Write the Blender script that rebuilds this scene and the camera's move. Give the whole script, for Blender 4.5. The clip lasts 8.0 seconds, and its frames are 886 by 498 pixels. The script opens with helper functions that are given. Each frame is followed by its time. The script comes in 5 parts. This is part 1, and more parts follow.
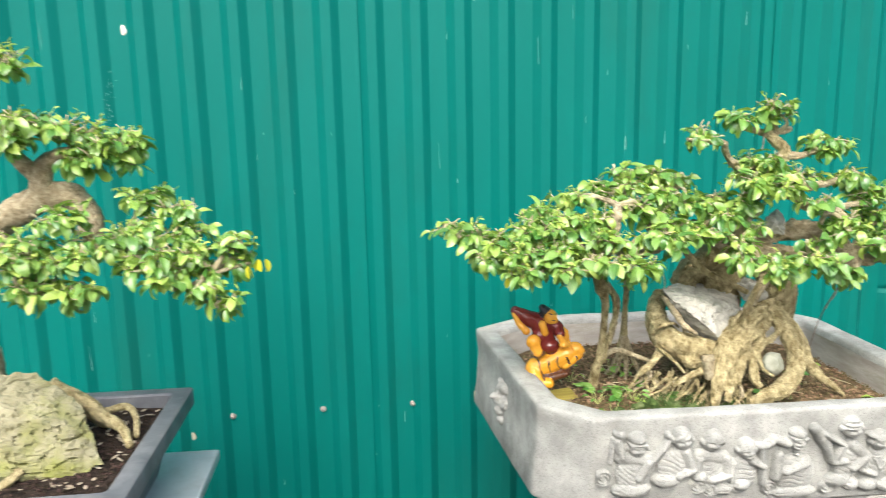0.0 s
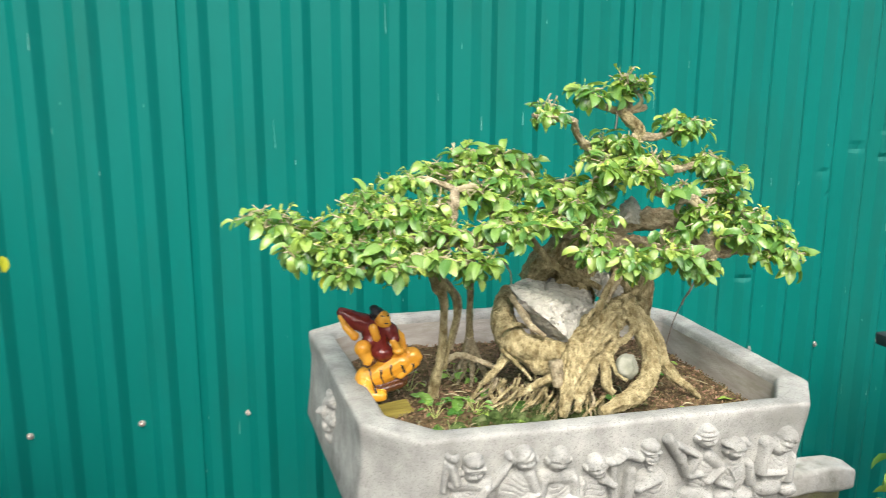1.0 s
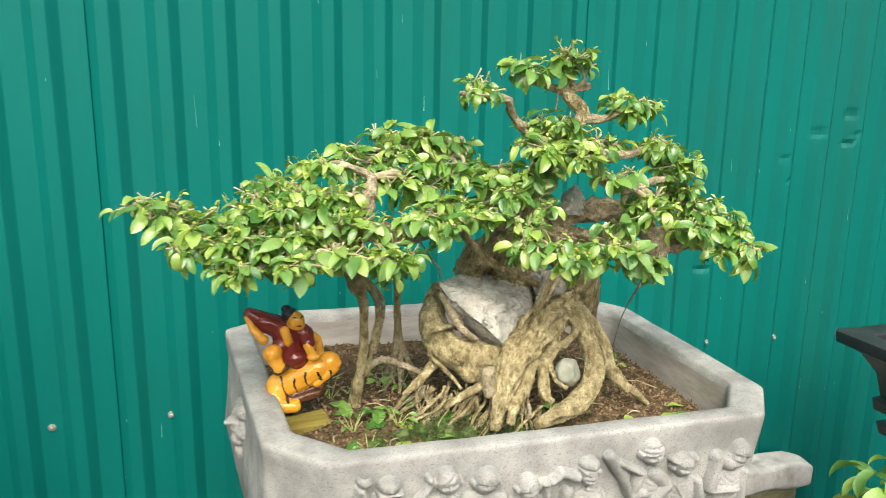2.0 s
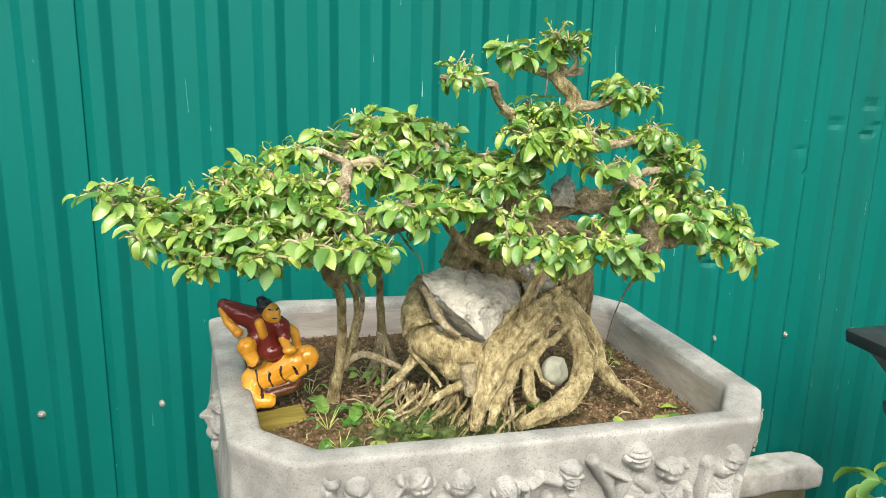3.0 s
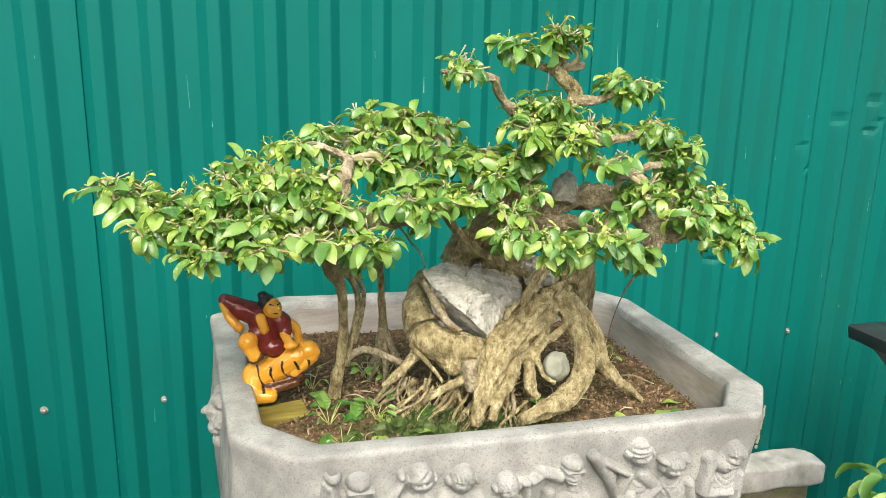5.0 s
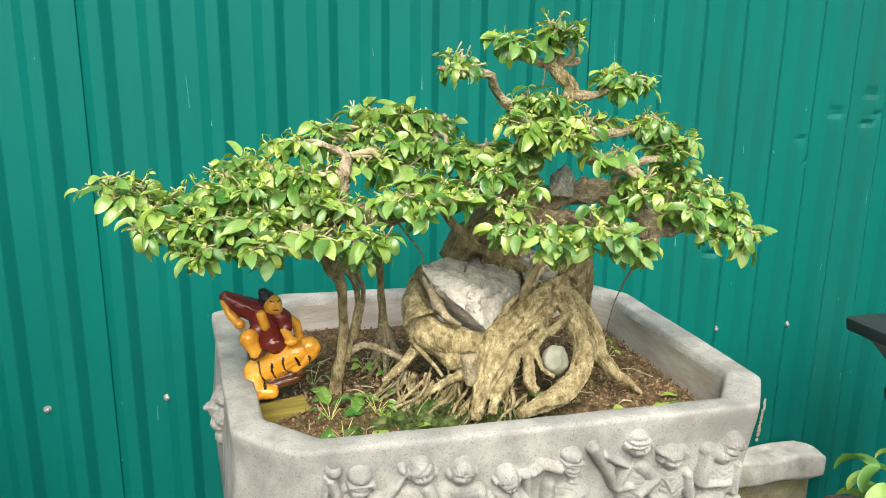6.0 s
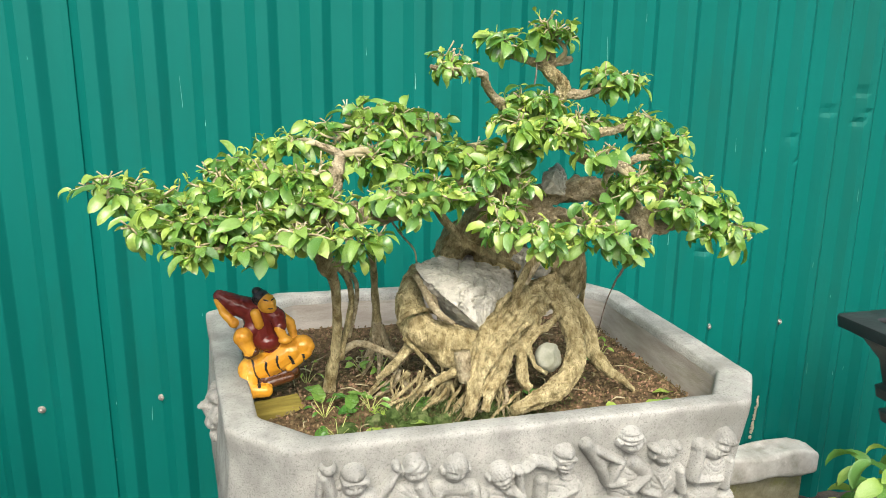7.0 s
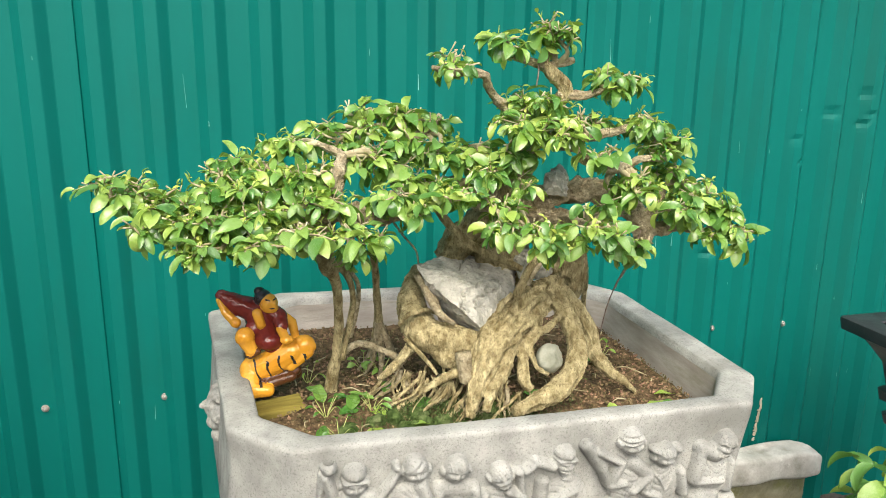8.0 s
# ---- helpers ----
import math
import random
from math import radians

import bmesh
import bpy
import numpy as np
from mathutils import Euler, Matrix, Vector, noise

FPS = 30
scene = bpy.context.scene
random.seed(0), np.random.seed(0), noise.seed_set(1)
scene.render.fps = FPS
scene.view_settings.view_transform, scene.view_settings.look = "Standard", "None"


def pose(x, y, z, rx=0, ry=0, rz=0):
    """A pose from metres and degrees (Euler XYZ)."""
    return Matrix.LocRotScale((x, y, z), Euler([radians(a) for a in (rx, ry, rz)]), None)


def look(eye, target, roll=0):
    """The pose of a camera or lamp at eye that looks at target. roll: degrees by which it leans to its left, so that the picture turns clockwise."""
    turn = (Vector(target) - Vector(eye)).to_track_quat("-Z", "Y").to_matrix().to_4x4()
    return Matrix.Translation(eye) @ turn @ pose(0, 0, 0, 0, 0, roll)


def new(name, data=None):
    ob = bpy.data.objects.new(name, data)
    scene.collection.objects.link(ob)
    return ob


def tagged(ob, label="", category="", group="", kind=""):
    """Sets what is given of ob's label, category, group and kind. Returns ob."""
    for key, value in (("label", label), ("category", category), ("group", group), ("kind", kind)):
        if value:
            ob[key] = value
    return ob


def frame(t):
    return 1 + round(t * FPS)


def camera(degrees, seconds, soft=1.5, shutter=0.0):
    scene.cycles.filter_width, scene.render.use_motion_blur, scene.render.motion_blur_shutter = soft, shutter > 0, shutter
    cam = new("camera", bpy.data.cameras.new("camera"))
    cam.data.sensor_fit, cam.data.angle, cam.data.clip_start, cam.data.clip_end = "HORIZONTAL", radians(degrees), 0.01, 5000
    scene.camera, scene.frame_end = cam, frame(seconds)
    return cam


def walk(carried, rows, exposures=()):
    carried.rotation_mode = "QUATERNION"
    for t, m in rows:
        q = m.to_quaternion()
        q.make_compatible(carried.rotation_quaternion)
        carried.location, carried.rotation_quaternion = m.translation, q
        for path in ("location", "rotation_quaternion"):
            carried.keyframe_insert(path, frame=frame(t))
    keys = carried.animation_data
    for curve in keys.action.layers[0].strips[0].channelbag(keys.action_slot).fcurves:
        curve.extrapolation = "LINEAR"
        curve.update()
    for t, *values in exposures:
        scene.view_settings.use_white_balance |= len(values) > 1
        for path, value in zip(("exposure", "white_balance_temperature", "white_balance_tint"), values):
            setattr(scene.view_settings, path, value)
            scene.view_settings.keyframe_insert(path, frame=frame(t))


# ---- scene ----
cam = camera(61.0, 8.0, soft=0.55, shutter=0.4)
PATH = [
    (0, (0.021, -0.018, 1.162), (0.213, 1.94, 0.799), -1.2),
    (0.5, (0.074, 0.036, 1.144), (0.423, 1.968, 0.762), -0.6),
    (1, (0.135, 0.135, 1.137), (0.624, 2.032, 0.737), 0.3),
    (1.5, (0.173, 0.193, 1.129), (0.753, 2.057, 0.696), 0.5),
    (2, (0.222, 0.226, 1.129), (0.786, 2.093, 0.685), 1.0),
    (2.2, (0.249, 0.236, 1.127), (0.799, 2.103, 0.674), 1.15),
    (3.5, (0.28, 0.253, 1.125), (0.783, 2.129, 0.644), 1.5),
    (4, (0.28, 0.253, 1.124), (0.791, 2.126, 0.642), 1.7),
    (4.5, (0.279, 0.254, 1.123), (0.789, 2.127, 0.642), 1.6),
    (6, (0.281, 0.244, 1.121), (0.781, 2.118, 0.633), 0.8),
    (6.5, (0.281, 0.241, 1.121), (0.799, 2.11, 0.632), 0.9),
    (7, (0.282, 0.239, 1.12), (0.795, 2.11, 0.632), 0.7),
    (7.5, (0.284, 0.239, 1.12), (0.784, 2.114, 0.634), 0.7),
    (8, (0.285, 0.237, 1.12), (0.787, 2.112, 0.634), 0.8),
]
walk(cam, [(t, look(eye, target, roll)) for t, eye, target, roll in PATH],
     [(0, 0.95, 6300, 8), (0.5, 0.92, 6300, 8), (1, 0.76, 6400, 8), (1.5, 0.64, 6550, 7), (8, 0.64, 6600, 7)])

# ---- light ----
world = bpy.data.worlds.new("overcast_sky")
scene.world = world
world.use_nodes = True
wn = world.node_tree.nodes
sky = wn.new("ShaderNodeTexSky")
sky.sky_type = "NISHITA"
sky.sun_disc = False
SUN_EL, SUN_AZ = 47.0, 191.0          # degrees; azimuth clockwise from +y
sky.sun_elevation, sky.sun_rotation = radians(SUN_EL), radians(SUN_AZ)
sky.air_density, sky.dust_density, sky.ozone_density = 1.0, 6.0, 1.0
wn["Background"].inputs["Strength"].default_value = 0.15
world.node_tree.links.new(sky.outputs["Color"], wn["Background"].inputs["Color"])

sun_data = bpy.data.lights.new("sun", "SUN")
sun_data.energy, sun_data.angle, sun_data.color = 2.4, radians(50), (1.0, 0.97, 0.92)
sun = new("sun", sun_data)
away = Vector((math.sin(radians(SUN_AZ)) * math.cos(radians(SUN_EL)), math.cos(radians(SUN_AZ)) * math.cos(radians(SUN_EL)), math.sin(radians(SUN_EL))))
sun.matrix_world = look(tuple(away * 20), (0, 0, 0))


# ---- materials ----
def material(name, dark, light, scale=20.0, rough=0.7, bump=0.3, fine=180.0, stretch=(1, 1, 1), stain=None, stain_scale=4.0,
             stain_amount=0.4, spread=0.0, metallic=0.0, island=False, through_light=0.0, specular=0.5, depth=0.002, pits=None, pit_scale=200.0, pit_amount=0.5):
    """Two scales of noise between dark and light, stains of their own shape, fine relief; spread: change from piece to piece."""
    m = bpy.data.materials.new(name)
    m.use_nodes = True
    n, ln = m.node_tree.nodes, m.node_tree.links
    p = n["Principled BSDF"]
    co = n.new("ShaderNodeTexCoord")
    mp = n.new("ShaderNodeMapping")
    mp.inputs["Scale"].default_value = stretch
    ln.new(co.outputs["Object"], mp.inputs["Vector"])

    def noisy(s, detail=5.0, rough_=0.6):
        t = n.new("ShaderNodeTexNoise")
        t.inputs["Scale"].default_value, t.inputs["Detail"].default_value, t.inputs["Roughness"].default_value = s, detail, rough_
        ln.new(mp.outputs["Vector"], t.inputs["Vector"])
        return t.outputs["Fac"]

    def blend(fac, a, b, kind="MIX"):
        x = n.new("ShaderNodeMix")
        x.data_type, x.blend_type = "RGBA", kind
        for s, v in ((x.inputs[0], fac), (x.inputs[6], a), (x.inputs[7], b)):
            if isinstance(v, bpy.types.NodeSocket):
                ln.new(v, s)
            elif isinstance(v, (int, float)):
                s.default_value = v
            else:
                s.default_value = (*v, 1)
        return x.outputs[2]

    def ramp(fac, lo, hi):
        r = n.new("ShaderNodeMapRange")
        r.inputs["From Min"].default_value, r.inputs["From Max"].default_value = lo, hi
        ln.new(fac, r.inputs["Value"])
        return r.outputs["Result"]

    col = blend(ramp(noisy(scale), 0.32, 0.68), dark, light)
    grain = noisy(fine, 3.0)
    col = blend(ramp(grain, 0.25, 0.75), blend(0.35, col, dark), col)
    if stain:
        f = n.new("ShaderNodeMath")
        f.operation = "MULTIPLY"
        f.inputs[1].default_value = stain_amount
        ln.new(ramp(noisy(stain_scale, 8.0, 0.65), 0.5, 0.66), f.inputs[0])
        col = blend(f.outputs[0], col, stain)
    if pits:
        f = n.new("ShaderNodeMath")
        f.operation = "MULTIPLY"
        f.inputs[1].default_value = pit_amount
        ln.new(ramp(noisy(pit_scale, 4.0, 0.7), 0.53, 0.66), f.inputs[0])
        col = blend(f.outputs[0], col, pits)
    if spread:
        if island:
            g = n.new("ShaderNodeNewGeometry").outputs["Random Per Island"]
        else:
            g = n.new("ShaderNodeObjectInfo").outputs["Random"]
        hs = n.new("ShaderNodeHueSaturation")
        r1, r2 = ramp(g, 0, 1), ramp(g, 0, 1)
        r1.node.inputs["To Min"].default_value, r1.node.inputs["To Max"].default_value = 0.5 + 0.045 * spread, 0.5 - 0.05 * spread
        r2.node.inputs["To Min"].default_value, r2.node.inputs["To Max"].default_value = 1 - 0.5 * spread, 1 + 0.55 * spread
        ln.new(r1, hs.inputs["Hue"])
        ln.new(r2, hs.inputs["Value"])
        ln.new(col, hs.inputs["Color"])
        col = hs.outputs["Color"]
    ln.new(col, p.inputs["Base Color"])
    p.inputs["Metallic"].default_value = metallic
    p.inputs["Specular IOR Level"].default_value = specular
    rr = ramp(noisy(scale * 2.3), 0.2, 0.8)
    rr.node.inputs["To Min"].default_value, rr.node.inputs["To Max"].default_value = rough - 0.1, min(1, rough + 0.1)
    ln.new(rr, p.inputs["Roughness"])
    if bump:
        h = n.new("ShaderNodeMath")
        h.operation = "ADD"
        ln.new(grain, h.inputs[0])
        ln.new(noisy(scale * 1.7, 6.0), h.inputs[1])
        b = n.new("ShaderNodeBump")
        b.inputs["Strength"].default_value, b.inputs["Distance"].default_value = bump, depth
        ln.new(h.outputs[0], b.inputs["Height"])
        ln.new(b.outputs["Normal"], p.inputs["Normal"])
    if through_light:
        tr = n.new("ShaderNodeBsdfTranslucent")
        warm = blend(0.5, col, (0.35, 0.5, 0.03))
        ln.new(warm, tr.inputs["Color"])
        mx = n.new("ShaderNodeMixShader")
        mx.inputs[0].default_value = through_light
        ln.new(p.outputs[0], mx.inputs[1])
        ln.new(tr.outputs[0], mx.inputs[2])
        ln.new(mx.outputs[0], n["Material Output"].inputs["Surface"])
    return m


TEAL = material("teal_painted_sheet", (0.0014, 0.122, 0.103), (0.0026, 0.146, 0.126), scale=3.0, rough=0.5, bump=0.04, fine=60,
                stretch=(1, 1, 0.25), stain=(0.008, 0.108, 0.085), stain_scale=5.0, stain_amount=0.5, specular=0.14)
SCRATCH = material("bare_scratch", (0.10, 0.34, 0.30), (0.32, 0.55, 0.50), rough=0.5, bump=0)
SCREW = material("dull_zinc", (0.36, 0.33, 0.30), (0.60, 0.57, 0.53), scale=300, rough=0.45, bump=0.1, metallic=0.6)
CEMENT = material("grey_cement", (0.25, 0.252, 0.232), (0.54, 0.543, 0.508), scale=16, rough=0.88, bump=0.8, fine=900, stain=(0.24, 0.235, 0.22),
                  stain_scale=28.0, stain_amount=0.5, specular=0.2, depth=0.0014, pits=(0.13, 0.13, 0.12), pit_scale=420, pit_amount=0.6)
INNER_CEMENT = material("weathered_cement", (0.30, 0.27, 0.23), (0.52, 0.49, 0.45), scale=9, rough=0.9, bump=0.6, fine=220, stretch=(1, 1, 5),
                        stain=(0.16, 0.17, 0.08), stain_scale=7, stain_amount=0.45, specular=0.2)
ROUGH_CEMENT = material("stained_concrete", (0.42, 0.405, 0.36), (0.70, 0.69, 0.64), scale=22, rough=0.9, bump=0.7, fine=160, stain=(0.15, 0.14, 0.08),
                        stain_scale=13, stain_amount=0.4, specular=0.2)
SOIL = material("brown_soil", (0.045, 0.031, 0.017), (0.24, 0.165, 0.088), scale=90, rough=0.95, bump=1.0, fine=420, stain=(0.24, 0.17, 0.10),
                stain_scale=70, stain_amount=0.5, specular=0.15, depth=0.004)
DARK_SOIL = material("dark_soil", (0.012, 0.009, 0.008), (0.060, 0.042, 0.032), scale=60, rough=0.95, bump=1.0, fine=300, specular=0.15, depth=0.004)
CRUMB = material("soil_crumbs", (0.070, 0.050, 0.026), (0.36, 0.27, 0.15), scale=90, rough=0.95, bump=0.5, spread=0.9, island=True, specular=0.1)
BARK = material("tan_root_bark", (0.24, 0.185, 0.080), (0.80, 0.70, 0.41), scale=95, rough=0.85, bump=1.0, fine=520, stretch=(1, 1, 0.5), stain=(0.13, 0.095, 0.035),
                stain_scale=75, stain_amount=0.55, specular=0.2, depth=0.005, pits=(0.09, 0.065, 0.025), pit_scale=330, pit_amount=0.6)
BRANCH = material("pale_branch_bark", (0.26, 0.205, 0.115), (0.66, 0.58, 0.40), scale=120, rough=0.85, bump=1.0, fine=420, stain=(0.11, 0.085, 0.05),
                  stain_scale=45, stain_amount=0.3, specular=0.2, depth=0.004, pits=(0.09, 0.065, 0.04), pit_scale=260, pit_amount=0.5)
TWIG = material("twig_bark", (0.26, 0.22, 0.12), (0.60, 0.54, 0.36), scale=60, rough=0.8, bump=0.3, specular=0.2)
SHOOT = material("pale_green_shoot", (0.30, 0.36, 0.08), (0.55, 0.58, 0.25), scale=60, rough=0.6, bump=0)
YOUNG = material("young_leaf", (0.26, 0.38, 0.05), (0.50, 0.58, 0.15), scale=60, rough=0.4, bump=0, spread=0.5, island=True, through_light=0.25)
LEAF = material("glossy_leaf", (0.150, 0.310, 0.045), (0.30, 0.48, 0.14), scale=40, rough=0.24, bump=0.25, fine=300, spread=0.85,
                through_light=0.3, specular=0.9)
LEAF_MANY = material("glossy_leaf_mass", (0.150, 0.310, 0.045), (0.30, 0.48, 0.14), scale=40, rough=0.24, bump=0.25, fine=300, spread=0.85,
                     island=True, through_light=0.3, specular=0.9)
YELLOW_LEAF = material("yellowing_leaf", (0.48, 0.50, 0.02), (0.66, 0.62, 0.04), scale=40, rough=0.45, bump=0.2, through_light=0.3)
LIMESTONE = material("grey_limestone", (0.34, 0.335, 0.29), (0.66, 0.645, 0.58), scale=40, rough=0.85, bump=0.9, fine=190, stain=(0.20, 0.20, 0.13),
                     stain_scale=11, stain_amount=0.4, specular=0.25, depth=0.003, pits=(0.16, 0.155, 0.12), pit_scale=75, pit_amount=0.45)
MOSSY_STONE = material("mossy_limestone", (0.17, 0.16, 0.09), (0.40, 0.375, 0.26), scale=17, rough=0.9, bump=0.9, fine=150, stain=(0.20, 0.22, 0.035),
                       stain_scale=8, stain_amount=0.75, specular=0.2, depth=0.004)
PEBBLE = material("pale_pebble", (0.19, 0.20, 0.145), (0.42, 0.425, 0.35), scale=40, rough=0.6, bump=0.3)
MOSS = material("moss", (0.035, 0.065, 0.015), (0.13, 0.185, 0.06), scale=120, rough=0.95, bump=1.0, fine=500, stain=(0.26, 0.27, 0.14),
                stain_scale=50, stain_amount=0.5, specular=0.1)
ORANGE = material("orange_glaze", (0.62, 0.27, 0.020), (0.85, 0.44, 0.055), scale=30, rough=0.22, bump=0.05, stain=(0.45, 0.15, 0.01), stain_scale=35,
                  stain_amount=0.5)
MAROON = material("maroon_glaze", (0.11, 0.012, 0.010), (0.20, 0.030, 0.022), scale=30, rough=0.2, bump=0.05)
BLACK_GLAZE = material("black_glaze", (0.010, 0.009, 0.010), (0.030, 0.025, 0.025), scale=30, rough=0.3, bump=0.05)
BROWN_GLAZE = material("brown_glaze", (0.06, 0.020, 0.008), (0.12, 0.045, 0.015), scale=30, rough=0.3, bump=0.05)
MOSSY_WOOD = material("mossy_wood", (0.14, 0.11, 0.025), (0.34, 0.29, 0.07), scale=25, rough=0.9, bump=0.7, fine=120, stretch=(0.4, 3, 3), specular=0.1)
BLACK_CLAY = material("black_clay", (0.016, 0.016, 0.018), (0.040, 0.040, 0.043), scale=18, rough=0.42, bump=0.2)
GREY_PLASTIC = material("grey_plastic", (0.075, 0.080, 0.092), (0.15, 0.155, 0.17), scale=12, rough=0.5, bump=0.1, stain=(0.26, 0.26, 0.27), stain_scale=14,
                        stain_amount=0.4)
PALE_METAL = material("pale_sheet_metal", (0.33, 0.37, 0.40), (0.45, 0.50, 0.53), scale=8, rough=0.45, bump=0.05, stain=(0.25, 0.25, 0.25), stain_scale=12)
WIRE = material("copper_wire", (0.16, 0.11, 0.09), (0.48, 0.36, 0.31), scale=200, rough=0.5, bump=0, metallic=0.5)
WHITE_WIRE = material("white_string", (0.55, 0.52, 0.46), (0.75, 0.72, 0.66), scale=200, rough=0.8, bump=0)
GROUND = material("damp_ground", (0.014, 0.012, 0.010), (0.075, 0.062, 0.050), scale=12, rough=0.9, bump=0.8, fine=90, stain=(0.12, 0.11, 0.09), stain_scale=3,
                  depth=0.01)
SMEAR = material("cement_smear", (0.30, 0.29, 0.21), (0.52, 0.48, 0.38), scale=60, rough=0.9, bump=0.4)
CHIP = material("bark_chip", (0.20, 0.16, 0.11), (0.50, 0.43, 0.33), scale=60, rough=0.9, bump=0.3)
DARK_CRUMB = material("dark_crumbs", (0.018, 0.013, 0.010), (0.085, 0.060, 0.045), scale=90, rough=0.95, bump=0.4, spread=0.9, island=True, specular=0.1)


# ---- building blocks ----
def part(name, bm, mat, parent=None, label="", smooth=True):
    """Links a bmesh as one mesh object, under a thing or a part where one is given."""
    me = bpy.data.meshes.new(name)
    bm.to_mesh(me)
    bm.free()
    for m in mat if isinstance(mat, (list, tuple)) else (mat,):
        me.materials.append(m)
    if smooth:
        me.polygons.foreach_set("use_smooth", [True] * len(me.polygons))
    ob = new(name, me)
    ob.parent = parent
    if label:
        ob["label"] = label
    return ob


def sheet_mesh(name, co, faces, mat, parent=None, smooth=True):
    me = bpy.data.meshes.new(name)
    me.from_pydata([tuple(c) for c in co], [], faces)
    me.materials.append(mat)
    if smooth:
        me.polygons.foreach_set("use_smooth", [True] * len(me.polygons))
    ob = new(name, me)
    ob.parent = parent
    return ob


def thing(name, at, label, category, group="", kind=""):
    ob = new(name)
    ob.empty_display_size = 0.05
    ob.location = at
    return tagged(ob, label, category, group, kind)


def under(ob, thing_):
    """Parents ob, built in world places, to a thing, and keeps it where it is."""
    ob.parent = thing_
    up, m = thing_, Matrix()
    while up:
        m = up.matrix_basis @ m
        up = up.parent
    ob.matrix_parent_inverse = m.inverted()
    return ob


def smooth_line(points, steps=6):
    """A Catmull-Rom line through (x, y, z, radius)."""
    p = [Vector(q) for q in points]     # four numbers each
    p = [p[0] * 2 - p[1], *p, p[-1] * 2 - p[-2]]
    out = []
    for i in range(1, len(p) - 2):
        a, b, c, d = p[i - 1:i + 3]
        for k in range(steps):
            t = k / steps
            out.append(0.5 * ((2 * b) + (c - a) * t + (2 * a - 5 * b + 4 * c - d) * t * t + (3 * b - a - 3 * c + d) * t ** 3))
    out.append(p[-2])
    return out


def tube(bm, points, seg=10, steps=6, rough=0.0, lumps=30.0, ridges=0.0, flat=1.0, mat=0, grain=0.0):
    """A tapering limb with closed ends; rough: uneven surface as a share of the radius."""
    line = smooth_line(points, steps)
    rings = []
    side = Vector((0.3, -0.9, 0.2))
    for i, q in enumerate(line):
        c, r = Vector(q[:3]), max(q[3], 0.0003)
        a, b = Vector(line[max(0, i - 1)][:3]), Vector(line[min(len(line) - 1, i + 1)][:3])
        d = (b - a).normalized()
        side = (side - d * side.dot(d)).normalized()
        up = d.cross(side)
        ring = []
        for k in range(seg):
            w = 2 * math.pi * k / seg
            o = side * math.cos(w) + up * math.sin(w) * flat
            s = r
            if rough:
                s *= 1 + rough * noise.noise((c + o * r) * lumps) + 0.5 * rough * noise.noise((c + o * r) * lumps * 2.7)
            if ridges:
                s *= 1 + ridges * math.sin(w * 5 + i * 0.35 + 2 * noise.noise(c * 12)) * 0.5
            if grain:       # furrows that run along the limb
                q = Vector((math.cos(w) * 3.1 + c.x * 9, math.sin(w) * 3.1 + c.z * 9, i * 0.09 + c.y * 5))
                s *= 1 + grain * (0.45 - 1.6 * abs(noise.noise(q)) + 0.5 * noise.noise(q * 2.3))
            ring.append(bm.verts.new(c + o * s))
        rings.append(ring)
    made = []
    for a, b in zip(rings, rings[1:]):
        for k in range(seg):
            made.append(bm.faces.new((a[k], a[(k + 1) % seg], b[(k + 1) % seg], b[k])))
    made.append(bm.faces.new(list(reversed(rings[0]))))
    made.append(bm.faces.new(rings[-1]))
    for f in made:
        f.material_index = mat
    return line


def blob(bm, at, size, turn=(0, 0, 0), mat=0, sub=3, rough=0.0, lumps=40.0):
    m = pose(*at, *turn) @ Matrix.Diagonal((*size, 1))
    vs = bmesh.ops.create_icosphere(bm, subdivisions=sub, radius=1, matrix=m)["verts"]
    for v in vs:
        if rough:
            v.co += (v.co - Vector(at)) * rough * noise.noise(v.co * lumps)
    for f in {f for v in vs for f in v.link_faces}:
        f.material_index = mat
    return vs


def box(bm, lo, hi, bevel=0.004, segments=2, mat=0):
    c = [(a + b) / 2 for a, b in zip(lo, hi)]
    s = [b - a for a, b in zip(lo, hi)]
    vs = bmesh.ops.create_cube(bm, size=1, matrix=pose(*c) @ Matrix.Diagonal((*s, 1)))["verts"]
    es = list({e for v in vs for e in v.link_edges})
    if bevel:
        bmesh.ops.bevel(bm, geom=es, offset=bevel, segments=segments, affect="EDGES", profile=0.5)
    return vs


